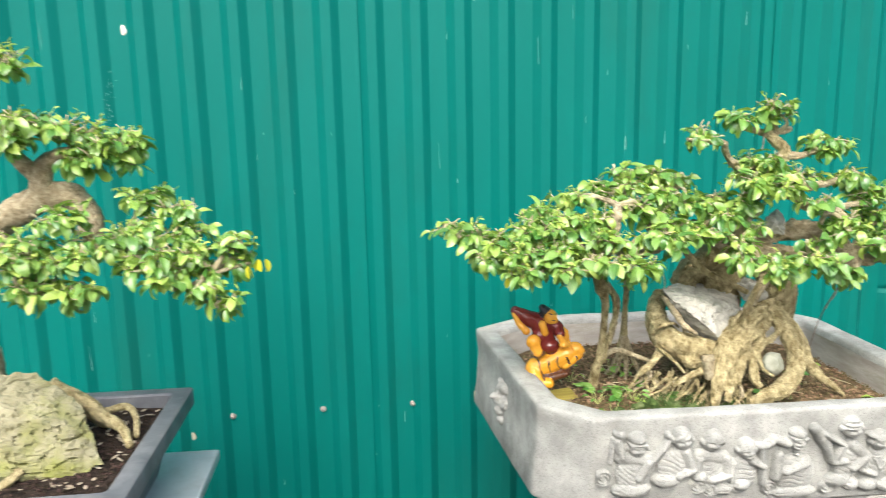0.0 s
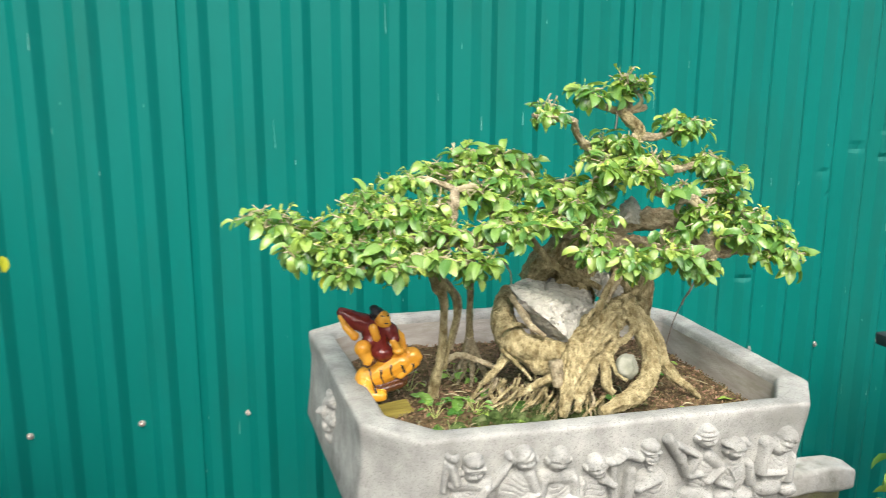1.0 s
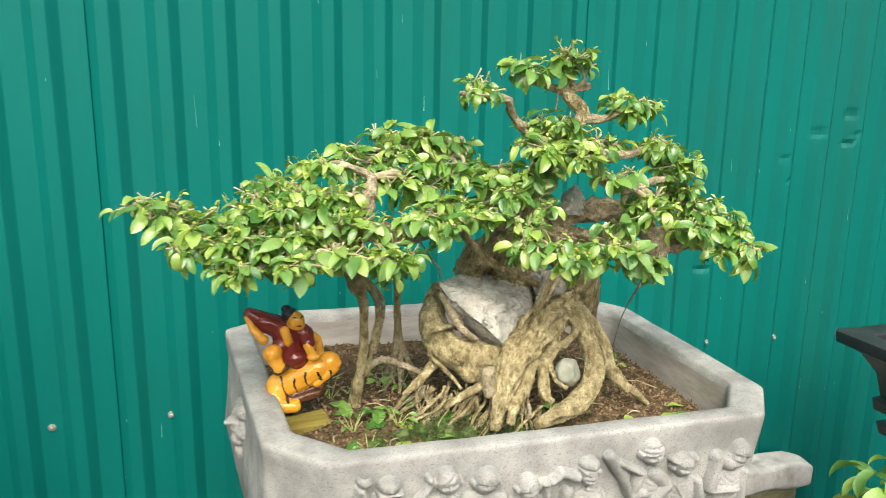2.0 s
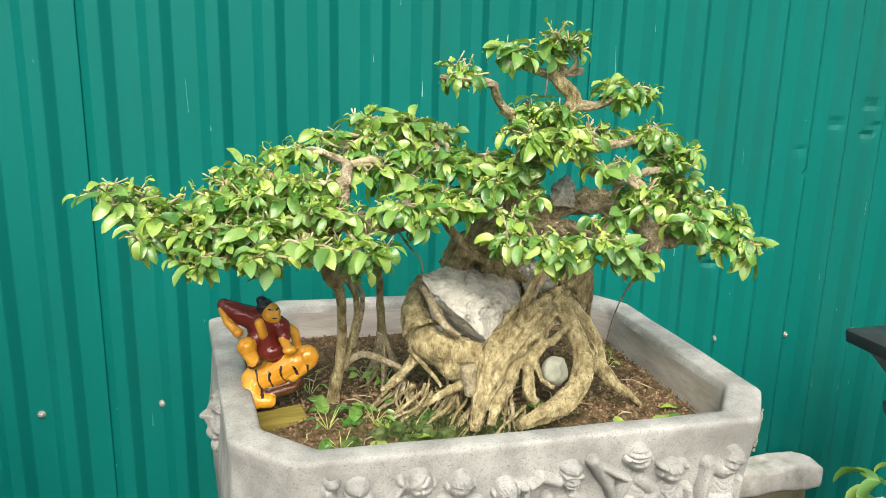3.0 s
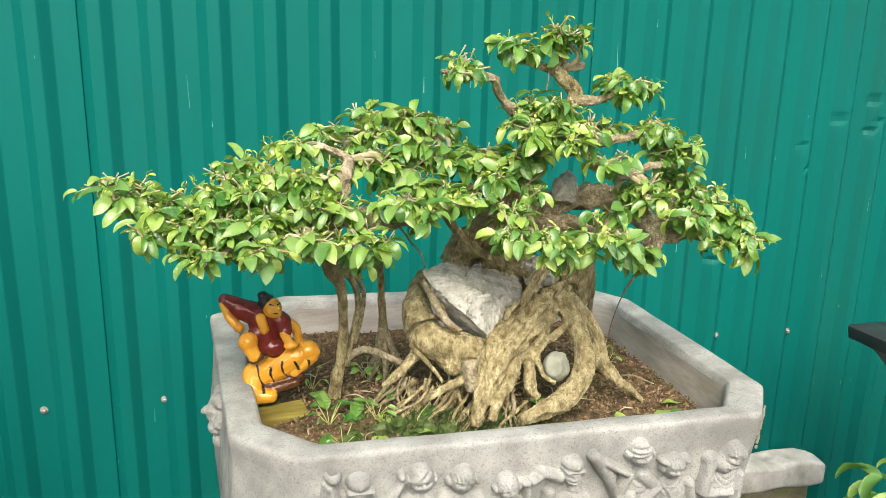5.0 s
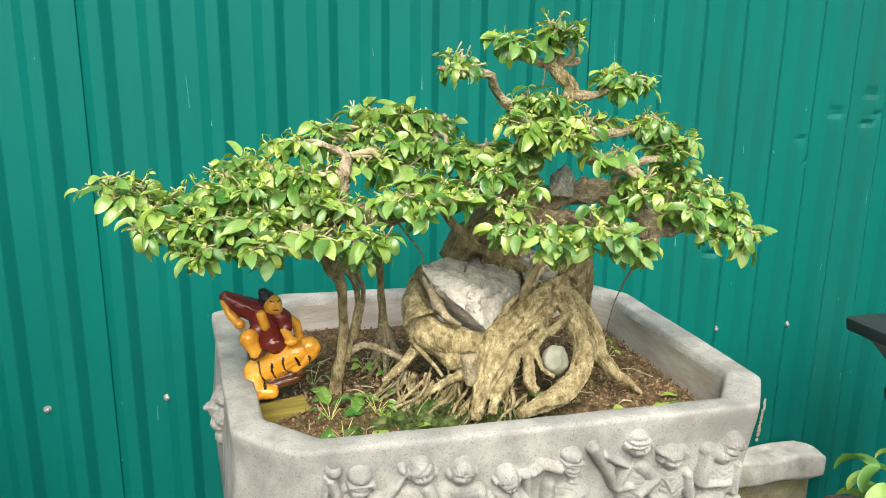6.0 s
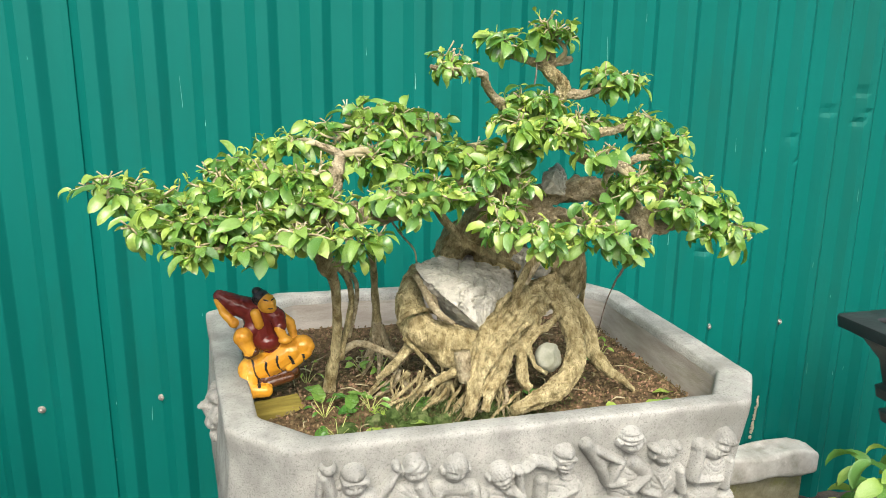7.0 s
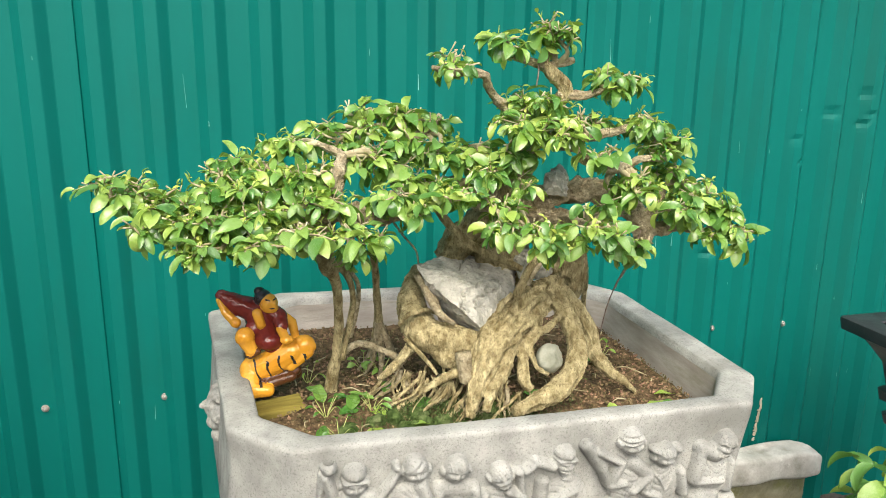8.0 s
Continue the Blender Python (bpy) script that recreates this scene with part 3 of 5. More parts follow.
def relief_figure(strokes, head=None, style="", beard=0.0, tilt=0.0, seed=0):
    """A carved figure in shallow relief: plain rounded masses and limbs raised from the face of the pot.
    strokes: ("mass", x, z, half width, half height, rise) or ("limb", x, z, x, z, radius, rise) or ("scroll", x, z, radius)."""
    xs = [q for s in strokes for q in ((s[1] - 0.035, s[1] + 0.035) if s[0] != "limb" else (s[1] - 0.012, s[3] - 0.012, s[1] + 0.012, s[3] + 0.012))] + [head[0] - 0.022, head[0] + 0.022]
    x0, x1, z0, z1 = max(0.324, min(xs)), min(0.836, max(xs)), 0.598, min(0.7285, head[1] + 0.027)
    nx, nz = int((x1 - x0) / 0.0009), int((z1 - z0) / 0.0009)
    u, v = np.meshgrid(np.linspace(x0, x1, nx), np.linspace(z0, z1, nz))
    field = np.full(u.shape, -0.004)

    def mass(cu, cv, ru, rv, top, turn=0.0):
        c, s = math.cos(turn), math.sin(turn)
        a, b = (u - cu) * c + (v - cv) * s, -(u - cu) * s + (v - cv) * c
        q = 1 - (a / ru) ** 2 - (b / rv) ** 2
        np.maximum(field, np.where(q > 0, top * np.clip(q, 0, 1) ** 0.38, -0.004), out=field)

    def bar(u0, v0, u1, v1, r, top):
        du, dv = u1 - u0, v1 - v0
        t = np.clip(((u - u0) * du + (v - v0) * dv) / (du * du + dv * dv), 0, 1)
        q = 1 - ((u - u0 - t * du) ** 2 + (v - v0 - t * dv) ** 2) / r ** 2
        np.maximum(field, np.where(q > 0, top * np.clip(q, 0, 1) ** 0.42, -0.004), out=field)

    for s in strokes:
        if s[0] == "mass":
            mass(*s[1:6])
    cloth = (field > 0.002) & (field < 0.012)
    fold = np.abs(np.sin((np.hypot(u - head[0], (v - head[1]) * 0.85) + 0.003 * np.sin(u * 160 + seed)) * 520))
    field -= np.where(cloth & (fold < 0.32), 0.0020 * (1 - fold / 0.32), 0)
    for s in strokes:
        if s[0] == "limb":
            bar(*s[1:7])
        elif s[0] == "scroll":
            d = np.hypot(u - s[1], v - s[2])
            turn = np.sin(d * 1250 + np.arctan2(v - s[2], u - s[1]))
            np.maximum(field, np.where(d < s[3], 0.0055 + 0.0026 * turn, -0.004), out=field)
    hx, hz, r = head
    mass(hx, hz, r * 0.90, r * 1.12, 0.0165, tilt)
    mass(hx + r * 0.95 * math.cos(tilt), hz - r * 0.15, r * 0.22, r * 0.36, 0.010)
    mass(hx - r * 0.95 * math.cos(tilt), hz - r * 0.15, r * 0.22, r * 0.36, 0.010)
    c, s = math.cos(tilt), math.sin(tilt)
    fu, fv = ((u - hx) * c + (v - hz) * s) / r, (-(u - hx) * s + (v - hz) * c) / r     # across and up the face
    skull = fu ** 2 + fv ** 2 < 1.25
    for e in (-0.36, 0.36):
        field -= 0.0026 * np.exp(-((fu - e) / 0.19) ** 2 - ((fv + 0.10) / 0.10) ** 2)
        field += 0.0014 * np.exp(-((fu - e) / 0.24) ** 2 - ((fv - 0.10) / 0.08) ** 2)
        field += 0.0012 * np.exp(-((fu - e) / 0.20) ** 2 - ((fv + 0.42) / 0.16) ** 2)
    field += 0.0026 * np.exp(-(fu / 0.14) ** 2 - ((fv + 0.30) / 0.24) ** 2)
    field -= 0.0022 * np.exp(-(fu / 0.32) ** 2 - ((fv + 0.66) / 0.07) ** 2)
    if style == "hat":
        mass(hx - s * r * 0.8, hz + r * 0.8, r * 0.85, r * 0.62, 0.0185, tilt)
        bar(hx - r * 0.78, hz + r * 0.36, hx + r * 0.78, hz + r * 0.36, r * 0.12, 0.0188)
        mass(hx, hz + r * 0.75, r * 0.20, r * 0.20, 0.0205)
    elif style == "ribs":
        field += np.where(skull & (fv > 0.15), 0.0016 * np.sin(fv * 17 + fu * 2.5) + 0.0015, 0)
    elif style == "buns":
        for e in (-1, 1):
            mass(hx + e * r * 0.95, hz + r * 0.62, r * 0.42, r * 0.34, 0.0150)
        field += np.where(skull & (fv > 0.22), 0.0015 + 0.0006 * np.sin(fu * 20), 0)
    elif style == "wrap":
        field += np.where(skull & (fv > 0.18), 0.0018 + 0.0008 * np.sin(fv * 12 - fu * 7), 0)
    else:
        field += np.where(skull & (fv > 0.30 - 0.5 * np.abs(fu)), 0.0010 + 0.0006 * np.sin(fu * 26 + fv * 9), 0)
    if beard:
        field += np.where((np.abs(fu) < 0.55 + 0.35 * (fv + 0.6)) & (fv < -0.62) & (fv > -0.62 - beard), np.maximum(0.004, 0.0125 - field) * 0.7 + 0.0009 * np.sin(fu * 22), 0)
    soft = field.copy()                                                   # edges softened, as cast
    soft[1:-1, 1:-1] = (field[1:-1, 1:-1] * 4 + field[:-2, 1:-1] + field[2:, 1:-1] + field[1:-1, :-2] + field[1:-1, 2:]) / 8
    back = 0.9325 - (u - 0.317) * 0.017 + np.interp(v, (0.600, 0.640, 0.668, 0.695, 0.73), (0.0125, 0.0085, 0.0065, 0.004, 0.0))
    co = []
    for a in range(nz):
        for b in range(nx):
            q = Vector((u[a, b] * 90, v[a, b] * 90, seed))
            co.append((u[a, b], back[a, b] - soft[a, b] * 1.1 + 0.0006 * noise.noise(q) + 0.0005 * noise.noise(q * 3.7), v[a, b]))
    fs = [(a * nx + b, a * nx + b + 1, (a + 1) * nx + b + 1, (a + 1) * nx + b) for a in range(nz - 1) for b in range(nx - 1)]
    return under(sheet_mesh("relief_figure", co, fs, CEMENT), relief_pot)


relief_figure([("mass", 0.3770, 0.6540, 0.026, 0.034, 0.010), ("limb", 0.3590, 0.6810, 0.3960, 0.6740, 0.012, 0.0105), ("limb", 0.3580, 0.6830, 0.3500, 0.7080, 0.0070, 0.014), ("mass", 0.3530, 0.7180, 0.009, 0.008, 0.015),
               ("limb", 0.3960, 0.6710, 0.3830, 0.6480, 0.0075, 0.015), ("limb", 0.3460, 0.7090, 0.3430, 0.6730, 0.004, 0.009), ("scroll", 0.3330, 0.6490, 0.013), ("mass", 0.3750, 0.6280, 0.030, 0.013, 0.013)], (0.3790, 0.6970, 0.0155), "hat", seed=1)
relief_figure([("mass", 0.4340, 0.6620, 0.025, 0.028, 0.0105), ("limb", 0.4250, 0.7070, 0.4170, 0.6900, 0.0050, 0.012), ("limb", 0.4170, 0.6900, 0.4030, 0.6710, 0.0065, 0.011), ("mass", 0.4230, 0.7110, 0.005, 0.006, 0.014),
               ("limb", 0.4500, 0.6830, 0.4610, 0.6570, 0.0085, 0.014), ("limb", 0.4610, 0.6570, 0.4410, 0.6480, 0.0070, 0.016), ("mass", 0.4250, 0.6410, 0.022, 0.013, 0.014), ("scroll", 0.4720, 0.6280, 0.013)],
              (0.4440, 0.7050, 0.0158), "wrap", tilt=0.2, seed=2)
relief_figure([("mass", 0.4880, 0.6530, 0.023, 0.028, 0.010), ("limb", 0.4710, 0.6750, 0.5060, 0.6710, 0.011, 0.0105), ("limb", 0.5090, 0.6700, 0.5130, 0.6450, 0.0078, 0.014), ("limb", 0.5130, 0.6450, 0.4890, 0.6390, 0.0068, 0.016),
               ("limb", 0.4700, 0.6720, 0.4670, 0.6500, 0.0075, 0.013), ("mass", 0.4720, 0.6450, 0.011, 0.009, 0.016), ("scroll", 0.4910, 0.6220, 0.013), ("mass", 0.5100, 0.6200, 0.016, 0.010, 0.010)],
              (0.4880, 0.6990, 0.0155), "hair", tilt=-0.15, seed=3)
relief_figure([("mass", 0.5320, 0.6400, 0.027, 0.030, 0.010), ("limb", 0.5610, 0.6830, 0.5680, 0.6260, 0.0052, 0.012), ("mass", 0.5590, 0.6860, 0.008, 0.006, 0.013), ("limb", 0.5480, 0.6640, 0.5640, 0.6550, 0.0065, 0.015),
               ("limb", 0.5210, 0.6620, 0.5170, 0.6380, 0.0072, 0.013), ("mass", 0.5350, 0.6280, 0.013, 0.011, 0.016), ("scroll", 0.5780, 0.6170, 0.012)], (0.5390, 0.6840, 0.0150), "hair", 0.5, 0.3, 4)
relief_figure([("mass", 0.6160, 0.6380, 0.030, 0.034, 0.0105), ("limb", 0.5970, 0.6880, 0.5780, 0.6960, 0.0068, 0.013), ("limb", 0.5780, 0.6960, 0.5670, 0.6870, 0.0055, 0.013), ("limb", 0.5880, 0.6690, 0.5870, 0.6350, 0.0085, 0.012),
               ("limb", 0.5980, 0.6450, 0.6250, 0.6560, 0.0068, 0.016), ("limb", 0.6370, 0.7090, 0.6580, 0.6790, 0.0085, 0.012), ("limb", 0.6500, 0.7000, 0.6770, 0.6840, 0.0055, 0.014), ("limb", 0.6580, 0.6790, 0.6670, 0.6570, 0.0065, 0.012),
               ("mass", 0.6170, 0.6090, 0.034, 0.012, 0.013)], (0.6120, 0.6930, 0.0140), "hat", 1.1, 0.05, 5)
relief_figure([("mass", 0.6910, 0.6500, 0.021, 0.030, 0.010), ("limb", 0.6970, 0.6790, 0.7170, 0.6610, 0.0095, 0.012), ("limb", 0.7170, 0.6610, 0.6990, 0.6440, 0.0075, 0.015), ("limb", 0.6810, 0.6800, 0.6690, 0.6550, 0.0070, 0.013),
               ("limb", 0.6690, 0.6550, 0.6860, 0.6560, 0.0060, 0.015), ("mass", 0.6800, 0.6250, 0.020, 0.012, 0.014), ("scroll", 0.6650, 0.6130, 0.012), ("mass", 0.7010, 0.6170, 0.012, 0.012, 0.013)], (0.6920, 0.7080, 0.0160), "ribs", tilt=0.25, seed=6)
relief_figure([("mass", 0.7380, 0.6440, 0.022, 0.032, 0.010), ("limb", 0.7170, 0.6640, 0.7160, 0.6390, 0.0070, 0.013), ("limb", 0.7160, 0.6390, 0.7320, 0.6320, 0.0060, 0.015), ("limb", 0.7590, 0.6600, 0.7660, 0.6320, 0.0070, 0.013),
               ("limb", 0.7300, 0.6560, 0.7390, 0.6400, 0.0022, 0.0125), ("limb", 0.7460, 0.6540, 0.7390, 0.6400, 0.0022, 0.0125), ("mass", 0.7270, 0.6150, 0.016, 0.012, 0.015), ("mass", 0.7560, 0.6120, 0.016, 0.012, 0.015)],
              (0.7360, 0.6850, 0.0145), "buns", seed=7)
relief_figure([("mass", 0.8050, 0.6470, 0.025, 0.030, 0.010), ("limb", 0.7830, 0.6860, 0.7790, 0.6460, 0.0078, 0.014), ("limb", 0.7830, 0.6880, 0.8040, 0.6760, 0.0095, 0.013), ("limb", 0.7790, 0.6450, 0.8130, 0.6430, 0.0058, 0.015),
               ("limb", 0.8240, 0.6640, 0.8240, 0.6290, 0.0065, 0.013), ("mass", 0.7950, 0.6200, 0.022, 0.014, 0.015), ("mass", 0.8270, 0.6120, 0.015, 0.010, 0.014), ("scroll", 0.7820, 0.6060, 0.011)], (0.8120, 0.6910, 0.0158), "hair", 0.4, -0.35, 8)

bm = bmesh.new()
for dy, dz, a, b in ((0, 0.0, 0.022, 0.030), (-0.012, 0.022, 0.014, 0.012), (0.012, 0.022, 0.014, 0.012), (0, -0.024, 0.022, 0.014), (-0.016, -0.006, 0.014, 0.016), (0.016, -0.006, 0.014, 0.016),
                     (0, 0.004, 0.030, 0.010), (0.0, -0.045, 0.016, 0.014)):
    blob(bm, (0.241, 1.19 + dy, 0.676 + dz * 0.9), (a * 0.95, 0.015, b * 0.9), sub=3)
fuse("relief_mask", bm, CEMENT, 0.0018, 2, 0.0022, 110, relief_pot, label="lumpy cast mask on the pot's end")

# soil
def soil_sheet(name, mat, rings_, height, cx, cy, owner_label):
    bm = bmesh.new()
    grid = []
    for f in np.linspace(1.0, 0.03, 34):
        row = []
        for q in rings_:
            x, y = cx + (q[0] - cx) * f, cy + (q[1] - cy) * f
            c = Vector((x, y, 0))
            row.append(bm.verts.new((x, y, height(x, y) + 0.004 * noise.noise(c * 35) + 0.003 * noise.noise(c * 110))))
        grid.append(row)
    for a, b in zip(grid, grid[1:]):
        for k in range(len(a)):
            bm.faces.new((a[k], a[(k + 1) % len(a)], b[(k + 1) % len(a)], b[k]))
    bm.faces.new(grid[-1])
    return tagged(part(name, bm, mat), owner_label, "soil", kind="stuff")


def soil_height(x, y):
    return 0.683 + 0.030 * math.exp(-((x - 0.50) / 0.20) ** 2 - ((y - 1.09) / 0.10) ** 2) + 0.005 * math.exp(-((x - 0.38) / 0.08) ** 2)


soil_sheet("soil", SOIL, [(q.x, q.y) for q in outline(0.050, 0.043)], soil_height, CX, CY, "loose brown soil with crumbs and litter in the relief pot")


# ---- the bonsai in the relief pot ----
bonsai = thing("bonsai_tree", (0.58, 1.12, 0.69), "green small-leaved bonsai with thick tan roots gripping a rock", "bonsai tree", "bonsai trees")


def limb(name, points, mat=BARK, seg=18, steps=10, rough=0.2, lumps=55, ridges=0.10, owner=None, flat=1.0):
    bm = bmesh.new()
    tube(bm, points, seg, steps, rough, lumps, ridges, flat)
    return under(part(name, bm, mat), owner or bonsai)


# trunk and the heavy roots, grown together
bm = bmesh.new()


def grow(*points, seg=18, flat=1.0, ridges=0.06, grain=0.22):
    tube(bm, points, 44, 10, 0.14, 40, ridges, flat, grain=grain)


grow((0.617, 1.215, 0.775, 0.036), (0.617, 1.215, 0.821, 0.042), (0.618, 1.205, 0.869, 0.044), (0.625, 1.185, 0.913, 0.034), (0.625, 1.160, 0.956, 0.023), (0.627, 1.140, 0.995, 0.018), (0.638, 1.120, 1.033, 0.014), (0.655, 1.110, 1.065, 0.011),
     (0.667, 1.100, 1.088, 0.0085), (0.648, 1.100, 1.107, 0.0080), (0.638, 1.100, 1.123, 0.0055), (0.652, 1.100, 1.151, 0.0025))
grow((0.716, 1.185, 0.804, 0.024), (0.712, 1.170, 0.842, 0.028), (0.698, 1.160, 0.877, 0.028), (0.665, 1.155, 0.914, 0.025), (0.634, 1.150, 0.946, 0.020))
grow((0.550, 1.195, 0.858, 0.020), (0.558, 1.175, 0.886, 0.022), (0.577, 1.160, 0.908, 0.020), (0.603, 1.150, 0.943, 0.016), (0.614, 1.135, 0.982, 0.013), ridges=0.2)
# the smooth arch on one side, the ribbed buttress on the other
BUTTRESS = [(0.685, 1.135, 0.827, 0.017), (0.652, 1.115, 0.820, 0.0215), (0.615, 1.090, 0.808, 0.0225), (0.583, 1.065, 0.792, 0.0225), (0.560, 1.045, 0.775, 0.0195), (0.545, 1.028, 0.758, 0.0130), (0.533, 1.012, 0.739, 0.0085), (0.525, 1.003, 0.716, 0.006)]
INNER_ARCH = [(0.675, 1.120, 0.827, 0.0120), (0.679, 1.095, 0.806, 0.0120), (0.686, 1.075, 0.781, 0.0122), (0.683, 1.055, 0.760, 0.0125), (0.663, 1.035, 0.741, 0.0130), (0.635, 1.020, 0.728, 0.0130), (0.602, 1.010, 0.722, 0.010), (0.579, 1.003, 0.718, 0.007)]
OUTER_ARCH = [(0.694, 1.140, 0.818, 0.0120), (0.713, 1.125, 0.792, 0.0115), (0.729, 1.115, 0.760, 0.0110), (0.730, 1.100, 0.739, 0.0098), (0.743, 1.085, 0.722, 0.0078), (0.763, 1.080, 0.707, 0.0055), (0.781, 1.075, 0.690, 0.003)]
grow((0.507, 1.175, 0.851, 0.012), (0.491, 1.155, 0.830, 0.0155), (0.484, 1.130, 0.811, 0.0185), (0.488, 1.105, 0.794, 0.0215), (0.509, 1.085, 0.786, 0.0210), (0.534, 1.075, 0.784, 0.0185), (0.557, 1.068, 0.779, 0.015), (0.572, 1.060, 0.770, 0.011), grain=0.08)
grow(*BUTTRESS, ridges=0.12, grain=0.5)
grow(*INNER_ARCH, ridges=0.1, grain=0.3)
grow(*OUTER_ARCH, grain=0.25)
grow((0.662, 1.105, 0.827, 0.0065), (0.638, 1.085, 0.817, 0.0055), (0.632, 1.072, 0.800, 0.0050), (0.618, 1.062, 0.787, 0.0050), (0.591, 1.045, 0.775, 0.005))
grow((0.665, 1.100, 0.818, 0.0060), (0.668, 1.085, 0.808, 0.0055), (0.652, 1.072, 0.797, 0.0052), (0.631, 1.060, 0.792, 0.0050), (0.617, 1.050, 0.778, 0.0040), (0.622, 1.045, 0.756, 0.0038), (0.637, 1.040, 0.744, 0.0030))
grow((0.586, 1.045, 0.779, 0.009), (0.574, 1.028, 0.759, 0.0075), (0.555, 1.012, 0.743, 0.0065), (0.544, 1.000, 0.723, 0.005))
grow((0.607, 1.055, 0.780, 0.0075), (0.603, 1.040, 0.762, 0.0072), (0.603, 1.032, 0.742, 0.0070), (0.610, 1.025, 0.733, 0.0050))
grow((0.502, 1.085, 0.776, 0.012), (0.512, 1.068, 0.766, 0.0095), (0.525, 1.052, 0.765, 0.008), (0.543, 1.045, 0.768, 0.008))
grow((0.482, 1.100, 0.779, 0.0085), (0.462, 1.085, 0.765, 0.0060), (0.443, 1.075, 0.753, 0.005), (0.429, 1.070, 0.746, 0.003))
grow((0.525, 1.035, 0.765, 0.0065), (0.505, 1.030, 0.759, 0.0058), (0.486, 1.030, 0.750, 0.0050), (0.468, 1.030, 0.741, 0.003))
fuse("trunk", bm, BARK, 0.0016, 1, 0.0018, 200, bonsai, label="thick tan trunk with heavy fused roots")
rnd = random.Random(55)
for path, count in ((BUTTRESS, 15), (INNER_ARCH, 7), (OUTER_ARCH, 5)):       # cords of bark that run down the heavy roots
    line = smooth_line(path, 4)
    for k in range(count):
        turn, a = rnd.uniform(-1.9, 1.5), rnd.randrange(0, len(line) // 2)
        z_ = min(len(line), a + rnd.randrange(8, 20))
        pts = []
        for q in line[a:z_:2]:
            turn += rnd.uniform(-0.16, 0.16)
            o = Vector((math.sin(turn) * 0.8, -math.cos(turn), math.sin(turn) * -0.6)).normalized()
            pts.append((*(Vector(q[:3]) + o * q[3] * 0.97), rnd.uniform(0.0012, 0.0030) * min(1, q[3] / 0.012)))
        if len(pts) > 2:
            limb("bark_cord", pts, seg=8, steps=3, rough=0.5, lumps=160)
limb("root_stub", [(0.523, 1.030, 0.788, 0.0095), (0.524, 1.028, 0.780, 0.0105), (0.525, 1.026, 0.767, 0.0090), (0.526, 1.026, 0.752, 0.0065)], BRANCH, seg=14)
rnd = random.Random(21)
for k in range(64):
    f = rnd.random()
    a, b = (0.462, 1.095) if k % 5 == 0 else (0.485 + 0.11 * f, 1.072 - 0.045 * f)
    a, b = a + rnd.uniform(-0.012, 0.012), b + rnd.uniform(-0.012, 0.012)
    z = 0.742 + rnd.uniform(-0.014, 0.012)
    sx, sy = rnd.uniform(-0.085, 0.035), rnd.uniform(-0.045, 0.004)
    r = rnd.choice((0.0008, 0.0011, 0.0015, 0.0021, 0.0030))
    pts = []
    for f in (0.0, 0.2, 0.4, 0.6, 0.8, 1.0):
        drop = z + (0.694 - z) * f ** 0.7
        pts.append((a + sx * 1.2 * f + rnd.uniform(-.004, .004), b + sy * 1.1 * f + rnd.uniform(-.004, .004), drop + rnd.uniform(-.003, .004) * (1 - f), r * (1 - 0.5 * f) * rnd.uniform(0.8, 1.3)))
    limb("root", pts, BARK if k % 4 else BRANCH, seg=8, steps=4, rough=0.4, lumps=90)
limb("root", [(0.461, 1.095, 0.805, 0.0028), (0.466, 1.085, 0.818, 0.0034), (0.478, 1.085, 0.823, 0.0032), (0.496, 1.095, 0.821, 0.0026), (0.512, 1.110, 0.809, 0.002)], seg=8, rough=0.3)
limb("root", [(0.489, 1.120, 0.859, 0.0045), (0.495, 1.100, 0.844, 0.0045), (0.502, 1.080, 0.827, 0.0042), (0.514, 1.070, 0.816, 0.0040), (0.524, 1.070, 0.809, 0.003)], BRANCH, seg=8, rough=0.35)
limb("root", [(0.496, 1.125, 0.852, 0.0030), (0.509, 1.100, 0.831, 0.0030), (0.511, 1.085, 0.808, 0.0028)], BRANCH, seg=8, rough=0.35)
limb("root", [(0.600, 1.080, 0.839, 0.0028), (0.584, 1.070, 0.829, 0.0030), (0.579, 1.065, 0.821, 0.0022)], seg=8, rough=0.3)
limb("root", [(0.466, 1.090, 0.788, 0.0024), (0.480, 1.075, 0.775, 0.0028), (0.489, 1.060, 0.766, 0.0026), (0.498, 1.050, 0.754, 0.002)], seg=8, rough=0.3)

# branches; the foliage springs from the nearest of them
SPRINGS = []


def branch(*points, seg=12):
    SPRINGS.extend(Vector(q[:3]) for q in smooth_line(points, 3))
    limb("branch", list(points), BRANCH, seg=seg * 2, rough=0.45, lumps=75, ridges=0.2)


branch((0.649, 1.140, 0.948, 0.016), (0.690, 1.120, 0.960, 0.0150), (0.723, 1.100, 0.961, 0.0155), (0.748, 1.085, 0.949, 0.0155), (0.764, 1.070, 0.928, 0.0145), (0.770, 1.060, 0.898, 0.010), seg=16)
branch((0.769, 1.070, 0.915, 0.012), (0.796, 1.060, 0.921, 0.0090), (0.817, 1.050, 0.921, 0.006), (0.849, 1.030, 0.913, 0.004), (0.881, 1.025, 0.910, 0.002))
branch((0.776, 1.080, 0.920, 0.010), (0.793, 1.080, 0.945, 0.009), (0.799, 1.080, 0.967, 0.006), (0.821, 1.080, 0.977, 0.003))
branch((0.639, 1.140, 0.926, 0.011), (0.669, 1.120, 0.927, 0.0095), (0.707, 1.100, 0.927, 0.009), (0.736, 1.090, 0.941, 0.007))
